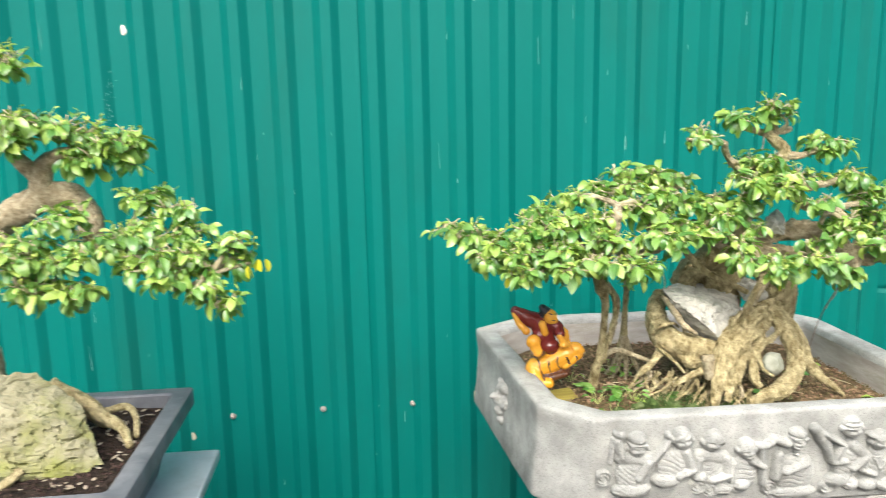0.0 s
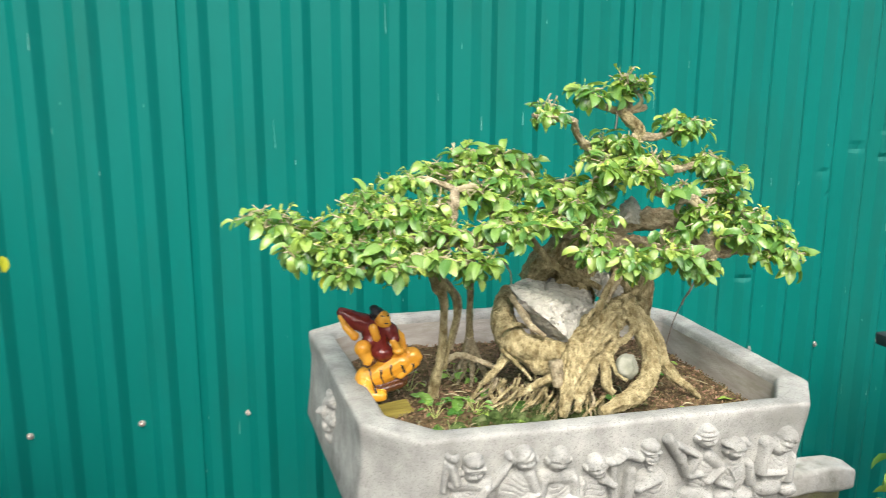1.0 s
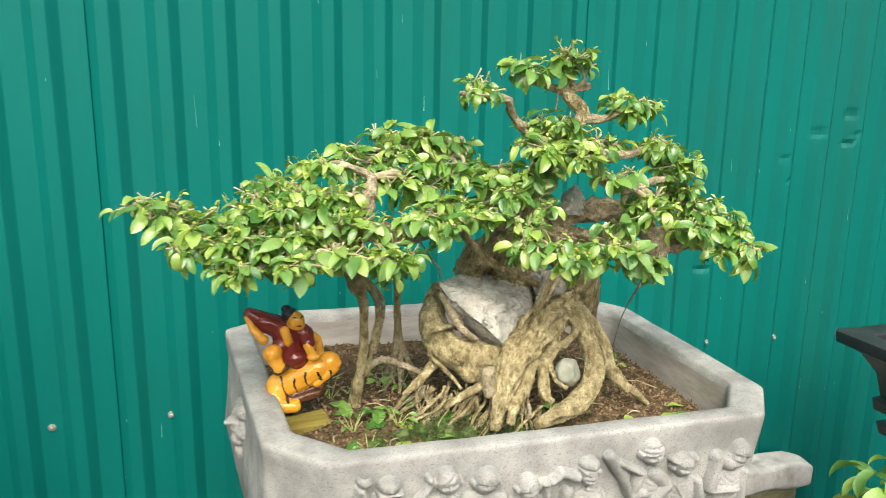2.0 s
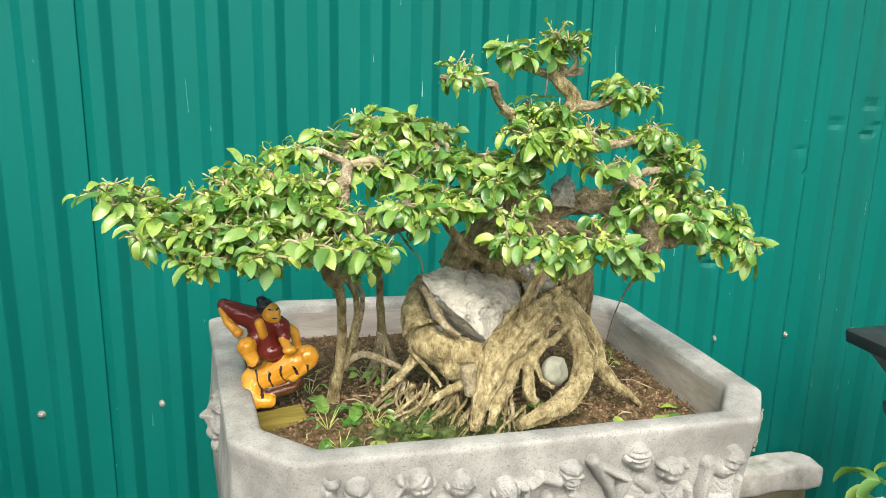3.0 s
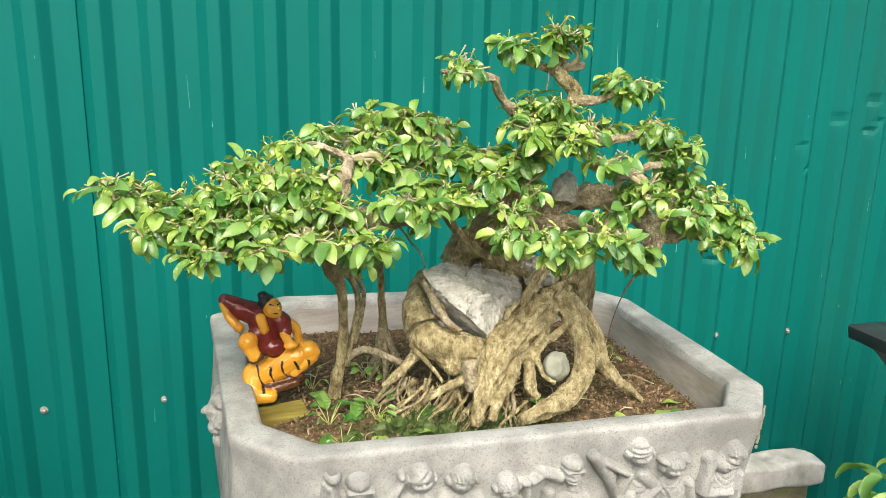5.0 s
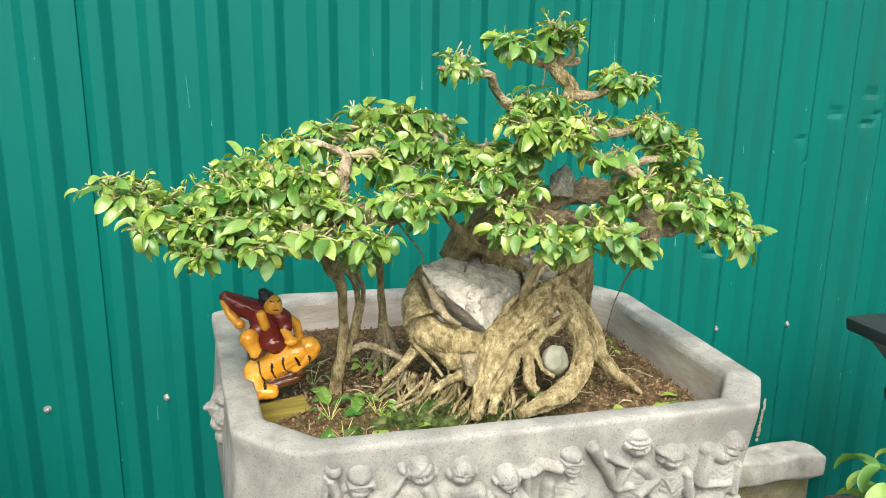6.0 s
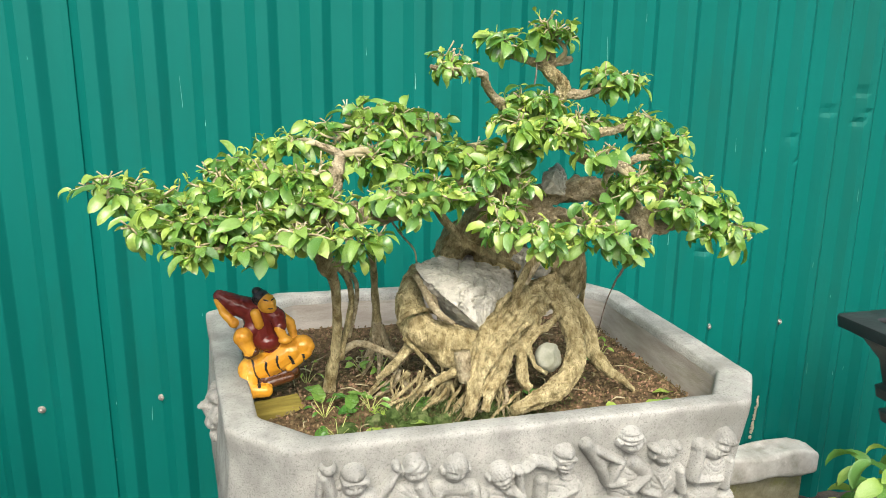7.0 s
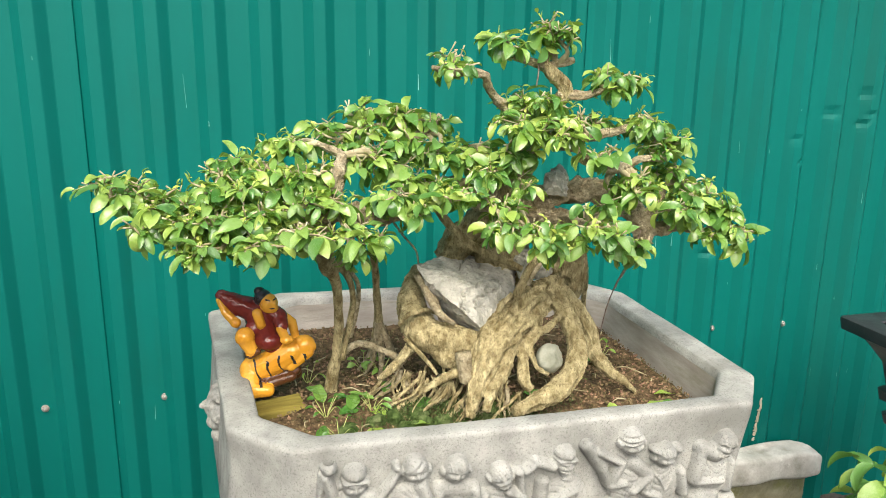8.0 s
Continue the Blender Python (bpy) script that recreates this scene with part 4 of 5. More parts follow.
branch((0.592, 1.140, 0.942, 0.016), (0.533, 1.120, 0.968, 0.0145), (0.479, 1.100, 0.957, 0.0130), (0.429, 1.080, 0.946, 0.0130), (0.382, 1.065, 0.955, 0.0110), (0.338, 1.055, 0.944, 0.009), (0.291, 1.050, 0.937, 0.0072), (0.239, 1.050, 0.938, 0.006),
       (0.197, 1.060, 0.942, 0.005), (0.171, 1.080, 0.954, 0.004), (0.146, 1.100, 0.978, 0.003), (0.124, 1.110, 0.987, 0.0016), seg=16)
branch((0.382, 1.065, 0.952, 0.011), (0.379, 1.055, 0.979, 0.0110), (0.384, 1.050, 1.003, 0.0085), (0.390, 1.070, 1.017, 0.005), (0.367, 1.090, 1.028, 0.003))
branch((0.479, 1.100, 0.957, 0.010), (0.459, 1.120, 0.986, 0.0080), (0.474, 1.130, 1.024, 0.006), (0.502, 1.130, 1.035, 0.005), (0.521, 1.140, 1.055, 0.003))
branch((0.474, 1.130, 1.024, 0.005), (0.457, 1.130, 1.042, 0.004), (0.423, 1.130, 1.042, 0.003))
branch((0.338, 1.055, 0.944, 0.007), (0.322, 1.070, 0.980, 0.005), (0.305, 1.090, 1.005, 0.004), (0.276, 1.100, 1.009, 0.002))
branch((0.634, 1.110, 1.058, 0.007), (0.590, 1.100, 1.068, 0.0055), (0.565, 1.085, 1.089, 0.0050), (0.552, 1.070, 1.106, 0.0050), (0.514, 1.060, 1.107, 0.0040), (0.488, 1.050, 1.113, 0.002))
branch((0.644, 1.100, 1.115, 0.006), (0.618, 1.100, 1.121, 0.0045), (0.592, 1.095, 1.128, 0.003))
branch((0.644, 1.100, 1.116, 0.005), (0.676, 1.100, 1.122, 0.004))
branch((0.657, 1.100, 1.082, 0.006), (0.688, 1.095, 1.082, 0.0055), (0.718, 1.090, 1.089, 0.004))
branch((0.632, 1.110, 1.026, 0.009), (0.664, 1.090, 1.028, 0.0065), (0.709, 1.070, 1.038, 0.0055), (0.764, 1.070, 1.047, 0.003))
branch((0.650, 1.090, 1.023, 0.006), (0.673, 1.070, 1.021, 0.0062), (0.680, 1.050, 1.006, 0.0062), (0.716, 1.045, 0.999, 0.0058), (0.742, 1.040, 1.010, 0.004), (0.773, 1.040, 1.008, 0.002))
branch((0.608, 1.130, 0.932, 0.008), (0.607, 1.080, 0.936, 0.006), (0.602, 1.030, 0.930, 0.005), (0.601, 1.000, 0.925, 0.003))
branch((0.677, 1.120, 0.929, 0.008), (0.680, 1.060, 0.933, 0.006), (0.675, 1.000, 0.932, 0.004), (0.707, 0.990, 0.917, 0.002))
branch((0.605, 1.140, 0.981, 0.007), (0.571, 1.130, 0.990, 0.005), (0.553, 1.130, 1.004, 0.003))
# props that grew down to the soil
limb("aerial_root", [(0.371, 1.065, 0.943, 0.0103), (0.369, 1.075, 0.911, 0.0112), (0.374, 1.085, 0.887, 0.0103), (0.383, 1.095, 0.868, 0.0067), (0.388, 1.110, 0.825, 0.0058), (0.388, 1.125, 0.775, 0.0060), (0.383, 1.135, 0.734, 0.0077),
                     (0.379, 1.140, 0.705, 0.0095)], BARK, seg=20)
limb("aerial_root", [(0.376, 1.085, 0.892, 0.0043), (0.398, 1.100, 0.870, 0.0041), (0.407, 1.115, 0.836, 0.0040), (0.403, 1.130, 0.795, 0.0040), (0.393, 1.130, 0.751, 0.0043)], BARK, seg=12)
limb("aerial_root", [(0.385, 1.090, 0.893, 0.0034), (0.412, 1.115, 0.857, 0.0031), (0.413, 1.130, 0.816, 0.0031), (0.405, 1.135, 0.778, 0.0034)], BRANCH, seg=8)
limb("aerial_root", [(0.435, 1.140, 0.899, 0.0052), (0.444, 1.170, 0.854, 0.0048), (0.449, 1.190, 0.809, 0.0050), (0.454, 1.205, 0.776, 0.0060), (0.452, 1.210, 0.748, 0.0077)], BARK, seg=12)
for dx, dy in ((-0.03, -0.01), (0.028, 0.0), (-0.012, -0.03), (0.02, -0.025), (-0.035, 0.012)):
    limb("root", [(0.453, 1.205, 0.776, 0.0043), (0.462 + dx * 0.5, 1.21 + dy * 0.5, 0.722, 0.0042), (0.462 + dx, 1.21 + dy, 0.694, 0.002)], BRANCH, seg=8, steps=4, rough=0.3)
limb("aerial_root", [(0.389, 1.130, 0.758, 0.0052), (0.419, 1.140, 0.766, 0.0050), (0.452, 1.120, 0.758, 0.0043), (0.469, 1.100, 0.753, 0.0034)], BRANCH, seg=8)
limb("aerial_root", [(0.727, 1.150, 0.875, 0.0043), (0.748, 1.180, 0.829, 0.0040), (0.762, 1.210, 0.776, 0.0045), (0.764, 1.220, 0.737, 0.0069)], BARK, seg=12)
limb("aerial_root", [(0.646, 1.100, 0.891, 0.0052), (0.626, 1.090, 0.867, 0.0053), (0.613, 1.085, 0.845, 0.0057), (0.608, 1.085, 0.831, 0.0043)], BARK, seg=12)
limb("aerial_root", [(0.656, 1.100, 0.887, 0.0034), (0.636, 1.090, 0.867, 0.0036), (0.622, 1.085, 0.848, 0.0034)], BRANCH, seg=8)
limb("aerial_root", [(0.506, 1.110, 0.952, 0.0047), (0.528, 1.110, 0.923, 0.0053), (0.556, 1.105, 0.897, 0.0053), (0.588, 1.100, 0.881, 0.0050), (0.619, 1.100, 0.865, 0.0043)], BARK, seg=12)
limb("aerial_root", [(0.448, 1.080, 0.940, 0.0014), (0.465, 1.090, 0.917, 0.0012), (0.484, 1.110, 0.894, 0.0012), (0.490, 1.120, 0.874, 0.0010)], BRANCH, seg=6)

# foliage: centre and half sizes of each pad
rnd = random.Random(77)
twigs, shoots, leaves = bmesh.new(), bmesh.new(), []


def foliage(centre, size, tips, springs=None):
    c = Vector(centre)
    root = min(springs or SPRINGS, key=lambda q: (q - c).length)
    pad(twigs, shoots, leaves, rnd, root, centre, size, tips)


foliage((0.132, 1.100, 0.986), (0.029, 0.029, 0.011), 8)
foliage((0.170, 1.075, 0.980), (0.034, 0.034, 0.017), 16)
foliage((0.207, 1.055, 0.969), (0.034, 0.034, 0.021), 20)
foliage((0.184, 1.040, 0.952), (0.024, 0.024, 0.011), 8)
foliage((0.283, 1.100, 1.003), (0.034, 0.034, 0.017), 16)
foliage((0.255, 1.070, 0.982), (0.034, 0.034, 0.017), 16)
foliage((0.252, 1.030, 0.954), (0.037, 0.037, 0.019), 19)
foliage((0.246, 1.010, 0.931), (0.033, 0.033, 0.017), 15)
foliage((0.337, 1.110, 1.022), (0.037, 0.037, 0.017), 17)
foliage((0.322, 1.065, 0.987), (0.037, 0.037, 0.019), 19)
foliage((0.299, 1.030, 0.958), (0.037, 0.037, 0.019), 19)
foliage((0.300, 1.000, 0.933), (0.034, 0.034, 0.017), 16)
foliage((0.402, 1.120, 1.036), (0.037, 0.037, 0.019), 20)
foliage((0.460, 1.140, 1.052), (0.034, 0.034, 0.017), 16)
foliage((0.358, 1.070, 0.995), (0.031, 0.031, 0.017), 15)
foliage((0.365, 1.020, 0.972), (0.033, 0.033, 0.016), 14)
foliage((0.351, 1.000, 0.943), (0.037, 0.037, 0.017), 17)
foliage((0.400, 1.000, 0.938), (0.029, 0.029, 0.020), 16)
foliage((0.435, 1.080, 1.006), (0.037, 0.037, 0.020), 20)
foliage((0.506, 1.140, 1.043), (0.026, 0.026, 0.017), 12)
foliage((0.432, 1.030, 0.975), (0.031, 0.031, 0.014), 12)
foliage((0.482, 1.070, 0.984), (0.031, 0.031, 0.017), 15)
foliage((0.511, 1.110, 1.011), (0.029, 0.029, 0.014), 11)
foliage((0.563, 1.130, 1.014), (0.029, 0.029, 0.014), 11)
foliage((0.520, 1.040, 0.974), (0.029, 0.029, 0.014), 11)
foliage((0.557, 1.030, 0.956), (0.024, 0.024, 0.017), 11)
foliage((0.555, 1.020, 0.931), (0.019, 0.022, 0.013), 7)
foliage((0.652, 1.100, 1.153), (0.030, 0.030, 0.019), 15)
foliage((0.594, 1.095, 1.140), (0.026, 0.026, 0.013), 9)
foliage((0.515, 1.060, 1.114), (0.029, 0.029, 0.011), 8)
foliage((0.727, 1.090, 1.096), (0.036, 0.036, 0.017), 17)
foliage((0.624, 1.080, 1.073), (0.036, 0.036, 0.020), 20)
foliage((0.597, 1.060, 1.047), (0.036, 0.036, 0.016), 15)
foliage((0.638, 1.050, 1.033), (0.026, 0.026, 0.013), 9)
foliage((0.757, 1.070, 1.040), (0.037, 0.037, 0.019), 19)
foliage((0.791, 1.060, 1.027), (0.026, 0.026, 0.014), 10)
foliage((0.688, 1.040, 1.016), (0.026, 0.026, 0.009), 6)
foliage((0.800, 1.080, 0.987), (0.031, 0.031, 0.013), 11)
foliage((0.830, 1.060, 0.964), (0.031, 0.031, 0.014), 12)
foliage((0.853, 1.040, 0.943), (0.030, 0.030, 0.017), 14)
foliage((0.866, 1.020, 0.920), (0.016, 0.022, 0.017), 7)
foliage((0.828, 1.030, 0.916), (0.024, 0.024, 0.007), 5)
foliage((0.591, 1.020, 0.938), (0.034, 0.034, 0.017), 16)
foliage((0.608, 0.985, 0.924), (0.024, 0.024, 0.013), 9)
foliage((0.670, 0.990, 0.933), (0.033, 0.033, 0.019), 17)
foliage((0.707, 0.990, 0.912), (0.024, 0.024, 0.011), 8)
foliage((0.763, 1.050, 1.017), (0.024, 0.024, 0.010), 7)
foliage((0.695, 1.020, 0.943), (0.021, 0.022, 0.009), 5)
foliage((0.723, 1.050, 0.980), (0.024, 0.024, 0.011), 7)
foliage((0.600, 1.070, 1.009), (0.029, 0.029, 0.013), 9)
foliage((0.684, 1.080, 1.050), (0.024, 0.024, 0.011), 7)
foliage((0.742, 1.030, 0.970), (0.026, 0.026, 0.013), 8)
foliage((0.796, 1.040, 0.946), (0.031, 0.031, 0.013), 10)
foliage((0.465, 1.100, 1.025), (0.029, 0.029, 0.017), 12)
foliage((0.232, 1.020, 0.951), (0.031, 0.031, 0.017), 13)
foliage((0.423, 1.140, 1.059), (0.024, 0.024, 0.010), 6)
foliage((0.282, 1.050, 0.984), (0.031, 0.031, 0.016), 12)
foliage((0.555, 1.060, 0.994), (0.027, 0.027, 0.014), 9)
foliage((0.586, 1.080, 1.013), (0.024, 0.024, 0.013), 7)
foliage((0.736, 1.040, 0.982), (0.024, 0.024, 0.011), 7)
foliage((0.676, 1.020, 0.960), (0.021, 0.022, 0.009), 4)
foliage((0.551, 1.100, 1.005), (0.024, 0.024, 0.011), 7)
foliage((0.649, 1.060, 1.052), (0.024, 0.024, 0.011), 7)
foliage((0.814, 1.050, 0.951), (0.024, 0.024, 0.011), 7)
foliage((0.464, 1.030, 0.963), (0.021, 0.022, 0.011), 6)
foliage((0.598, 1.060, 0.980), (0.016, 0.022, 0.009), 4)
tagged(under(part("twig_mass", twigs, TWIG, label="thin pale twigs"), bonsai), kind="stuff")
tagged(under(part("shoot_mass", shoots, YOUNG, label="pale green growing tips"), bonsai), kind="stuff")
crown = new("crown")
under(crown, bonsai)
leaves_of(crown, leaves, 300, ((0.602, 0.985, 0.913), (0.218, 1.020, 0.936), (0.219, 1.020, 0.925), (0.389, 1.020, 0.967)))

# wire
wire = thing("training_wire", (0.74, 1.1, 0.7), "thin twisted copper training wire from branch to soil", "wire")
bm = bmesh.new()
tube(bm, [(0.751, 1.130, 0.759, 0.0008), (0.748, 1.110, 0.803, 0.0008), (0.746, 1.085, 0.842, 0.0009), (0.750, 1.070, 0.869, 0.0009), (0.752, 1.060, 0.886, 0.0009), (0.758, 1.055, 0.919, 0.0008)], seg=6, steps=6)
tube(bm, [(0.744, 1.085, 0.836, 0.0014), (0.746, 1.080, 0.849, 0.0013), (0.747, 1.070, 0.861, 0.0015), (0.750, 1.065, 0.877, 0.0013), (0.749, 1.055, 0.887, 0.0014)], seg=6, steps=6, rough=0.6, lumps=400)
under(part("strand", bm, WIRE), wire)
bm = bmesh.new()
tube(bm, [(0.629, 1.095, 1.118, 0.001), (0.627, 1.090, 1.105, 0.001), (0.625, 1.090, 1.092, 0.001)], seg=6)
under(part("tie", bm, WIRE), wire)


# ---- stones ----
def broken_stone(mat, corners, label, grain=0.0028, seed=0.0):
    """An angular stone: the hull of its corners, cut fine and chipped."""
    bm = bmesh.new()
    for c in corners:
        bm.verts.new(c)
    bmesh.ops.convex_hull(bm, input=bm.verts)
    bmesh.ops.delete(bm, geom=[v for v in bm.verts if not v.link_faces], context="VERTS")
    for _ in range(5):
        long = [e for e in bm.edges if e.calc_length() > 0.0042]
        if long:
            bmesh.ops.subdivide_edges(bm, edges=long, cuts=1)
            bmesh.ops.triangulate(bm, faces=bm.faces)
    bm.normal_update()
    for v in bm.verts:
        w = v.co + Vector((seed, 0, 0))
        chip = noise.noise(w * 55) + 0.8 * abs(noise.noise(w * 110)) + 0.45 * noise.noise(w * 240)
        step = 0.9 * (math.floor(2.5 * noise.noise(w * 28) + 0.5) / 2.5)
        crack = -1.6 if abs(noise.noise(Vector((w.x * 24, w.y * 24, w.z * 60)))) < 0.03 else 0.0
        v.co += v.normal * grain * (chip + step + crack)
    return tagged(part("rock", bm, mat, smooth=False), label, "rock")


broken_stone(LIMESTONE, ((0.487, 1.125, 0.871), (0.535, 1.180, 0.865), (0.599, 1.200, 0.858), (0.638, 1.170, 0.843), (0.618, 1.120, 0.831), (0.581, 1.085, 0.810), (0.564, 1.065, 0.793), (0.548, 1.058, 0.813), (0.517, 1.072, 0.841),
                         (0.555, 1.075, 0.852), (0.493, 1.100, 0.859), (0.531, 1.120, 0.797), (0.566, 1.100, 0.782), (0.594, 1.220, 0.835)), "angular grey limestone wedged between the bonsai's roots")
broken_stone(LIMESTONE, ((0.628, 1.160, 0.862), (0.650, 1.180, 0.871), (0.687, 1.180, 0.861), (0.692, 1.160, 0.843), (0.656, 1.130, 0.841), (0.625, 1.120, 0.847), (0.635, 1.120, 0.872), (0.677, 1.200, 0.833)),
             "dark grey stone gripped under the crown", 0.003, 3.0)
broken_stone(LIMESTONE, ((0.654, 1.120, 0.984), (0.677, 1.130, 0.993), (0.689, 1.120, 0.976), (0.675, 1.100, 0.957), (0.647, 1.100, 0.960), (0.653, 1.090, 0.978), (0.688, 1.150, 0.964)), "small grey stone held in the branches", 0.0025, 5.0)
pebble = stone("pebble", PEBBLE, (0.646, 1.058, 0.758), (0.0140, 0.012, 0.0155), [((0.7, -0.6, 0.4), 0.85), ((-0.5, -0.9, 0.5), 0.9), ((0, -0.3, 1), 0.95)], rough=0.06, sub=4)
tagged(pebble, "smooth pale pebble held behind an arched root", "pebble")


# ---- figurine on its piece of wood ----
bm = bmesh.new()
box(bm, (-0.034, -0.018, -0.009), (0.034, 0.018, 0.009), 0.002)
for v in bm.verts:
    v.co.z += 0.002 * noise.noise(v.co * 60)
wood = part("wood_block", bm, MOSSY_WOOD, smooth=False)
wood.matrix_basis = pose(0.309, 1.112, 0.698, 4, 2, 12)
tagged(wood, "mossy offcut of wood lying under the figurine", "wood block")

bm = bmesh.new()
O, M, K, B = 0, 1, 2, 3
CAST = []


def rod(a, b, r0, r1, mat):
    mid = [(p + q) / 2 for p, q in zip(a, b)]
    tube(bm, [(*a, r0), (*mid, (r0 + r1) / 2 * 1.04), (*b, r1)], seg=14, steps=4)
    blob(bm, a, (r0,) * 3, sub=3)
    blob(bm, b, (r1,) * 3, sub=3)
    CAST.append((a, b, (r0 + r1) / 2, mat))


def lump(at, r, mat, stretch=(1, 1, 1)):
    blob(bm, at, [r * q for q in stretch], sub=3)
    CAST.append((at, at, r * sum(stretch) / 3, mat))


# crouching striped beast on a low plinth, head to the right
rod((-0.0260, 0.0040, 0.0274), (-0.0026, 0.0000, 0.0370), 0.0170, 0.0176, O)
rod((-0.0026, 0.0000, 0.0370), (0.0234, -0.0040, 0.0520), 0.0176, 0.0160, O)
lump((0.0377, -0.0060, 0.0589), 0.0132, O, (1.05, 1, 1))
lump((0.0447, -0.0100, 0.0580), 0.0076, O)
rod((0.0195, -0.0120, 0.0340), (0.0416, -0.0120, 0.0518), 0.0060, 0.0072, O)
lump((0.0299, -0.0100, 0.0676), 0.0040, O)
rod((-0.0299, -0.0040, 0.0232), (-0.0286, -0.0140, 0.0128), 0.0125, 0.0110, O)
rod((-0.0260, -0.0180, 0.0100), (-0.0091, -0.0220, 0.0094), 0.0095, 0.0080, O)
lump((-0.0260, -0.0200, 0.0065), 0.0080, O, (1.4, 1, 0.8))
rod((-0.0130, -0.0060, 0.0184), (0.0260, -0.0020, 0.0253), 0.0085, 0.0075, B)
rod((-0.0052, -0.0120, 0.0149), (0.0208, -0.0100, 0.0197), 0.0070, 0.0060, B)
rod((-0.0260, 0.0100, 0.0077), (0.0260, 0.0100, 0.0159), 0.0100, 0.0090, B)
# rider: one plain cast shape
rod((-0.0169, 0.0060, 0.0994), (-0.0091, 0.0020, 0.0705), 0.0172, 0.0170, M)
lump((-0.0039, -0.0040, 0.0670), 0.0140, M, (1.15, 1, 0.9))
lump((-0.0213, -0.0020, 0.0842), 0.0125, M)
rod((-0.0208, 0.0080, 0.1042), (-0.0390, 0.0080, 0.1124), 0.0150, 0.0130, M)
rod((-0.0390, 0.0080, 0.1124), (-0.0585, 0.0100, 0.1249), 0.0130, 0.0080, M)
rod((-0.0624, 0.0040, 0.1219), (-0.0559, 0.0000, 0.1068), 0.0036, 0.0042, O)
rod((-0.0559, 0.0000, 0.1068), (-0.0437, -0.0040, 0.0939), 0.0046, 0.0058, O)
lump((-0.0437, -0.0060, 0.0945), 0.0066, O)
rod((-0.0182, -0.0100, 0.1061), (-0.0143, -0.0130, 0.0923), 0.0060, 0.0052, O)
rod((-0.0013, 0.0000, 0.1027), (0.0078, -0.0040, 0.0985), 0.0110, 0.0105, M)
rod((0.0078, -0.0040, 0.0985), (0.0099, -0.0140, 0.0895), 0.0095, 0.0085, M)
rod((0.0083, -0.0180, 0.0875), (0.0135, -0.0200, 0.0764), 0.0058, 0.0056, O)
lump((0.0156, -0.0200, 0.0728), 0.0070, O, (1.25, 1, 0.8))
rod((0.0143, 0.0080, 0.0946), (0.0234, 0.0080, 0.0850), 0.0055, 0.0065, O)
rod((0.0234, 0.0080, 0.0850), (0.0273, 0.0040, 0.0699), 0.0060, 0.0050, O)
lump((-0.0338, -0.0140, 0.0785), 0.0115, O, (1, 1, 1.05))
rod((-0.0338, -0.0140, 0.0758), (-0.0273, -0.0160, 0.0627), 0.0098, 0.0080, O)
rod((-0.0286, -0.0160, 0.0559), (-0.0203, -0.0180, 0.0601), 0.0058, 0.0050, B)
rod((-0.0078, 0.0000, 0.1082), (-0.0052, -0.0020, 0.1129), 0.0075, 0.0075, O)
lump((-0.0031, -0.0040, 0.1158), 0.0112, O, (0.95, 1, 1.15))
lump((0.0005, -0.0080, 0.1121), 0.0070, O)
lump((0.0031, -0.0120, 0.1167), 0.0026, O, (1, 1, 1.4))
lump((-0.0099, 0.0020, 0.1220), 0.0112, K, (1, 1, 0.9))
lump((-0.0143, 0.0060, 0.1158), 0.0085, K)
lump((-0.0143, 0.0040, 0.1296), 0.0062, K, (1.1, 1, 0.9))
cast = fuse("figurine", bm, ORANGE, 0.0009, 2, 0.0005, 130, None, CAST, [ORANGE, MAROON, BLACK_GLAZE, BROWN_GLAZE])
bm = bmesh.new()
bm.from_mesh(cast.data)
brow = Vector((-0.0005, -0.0120, 0.1195))
for f in bm.faces:                      # dark stripes across the beast's back, brow and lips
    c = f.calc_center_median()
    if f.material_index == O and c.z < 0.052 and c.x > -0.036 and not (c.x < -0.018 and c.z > 0.045):
        s_ = (c.x * 0.93 + 0.22 * c.z + 0.003 * noise.noise(c * 70)) / 0.0145 % 1.0
        if s_ < 0.17 - 0.10 * noise.noise(c * 90) and 0.012 < c.z + 0.25 * noise.noise(c * 45) * 0.03 and noise.noise(Vector((c.x * 20, c.y * 50, c.z * 60))) > -0.12:
            f.material_index = K
    d = c - brow
    if f.material_index == O and c.y < -0.006 and abs(d.x) < 0.0075 and (abs(d.z - 0.0022 - 0.2 * abs(d.x)) < 0.0008 and abs(d.x) > 0.0015 or abs(d.z + 0.0075) < 0.0006 and abs(d.x) < 0.003):
        f.material_index = K
bm.to_mesh(cast.data)
bm.free()
figurine = cast
figurine.matrix_basis = pose(0.310, 1.140, 0.714)
tagged(figurine, "glazed orange and maroon rider on a striped beast", "figurine")


# ---- litter on the soil ----
rnd = random.Random(9)


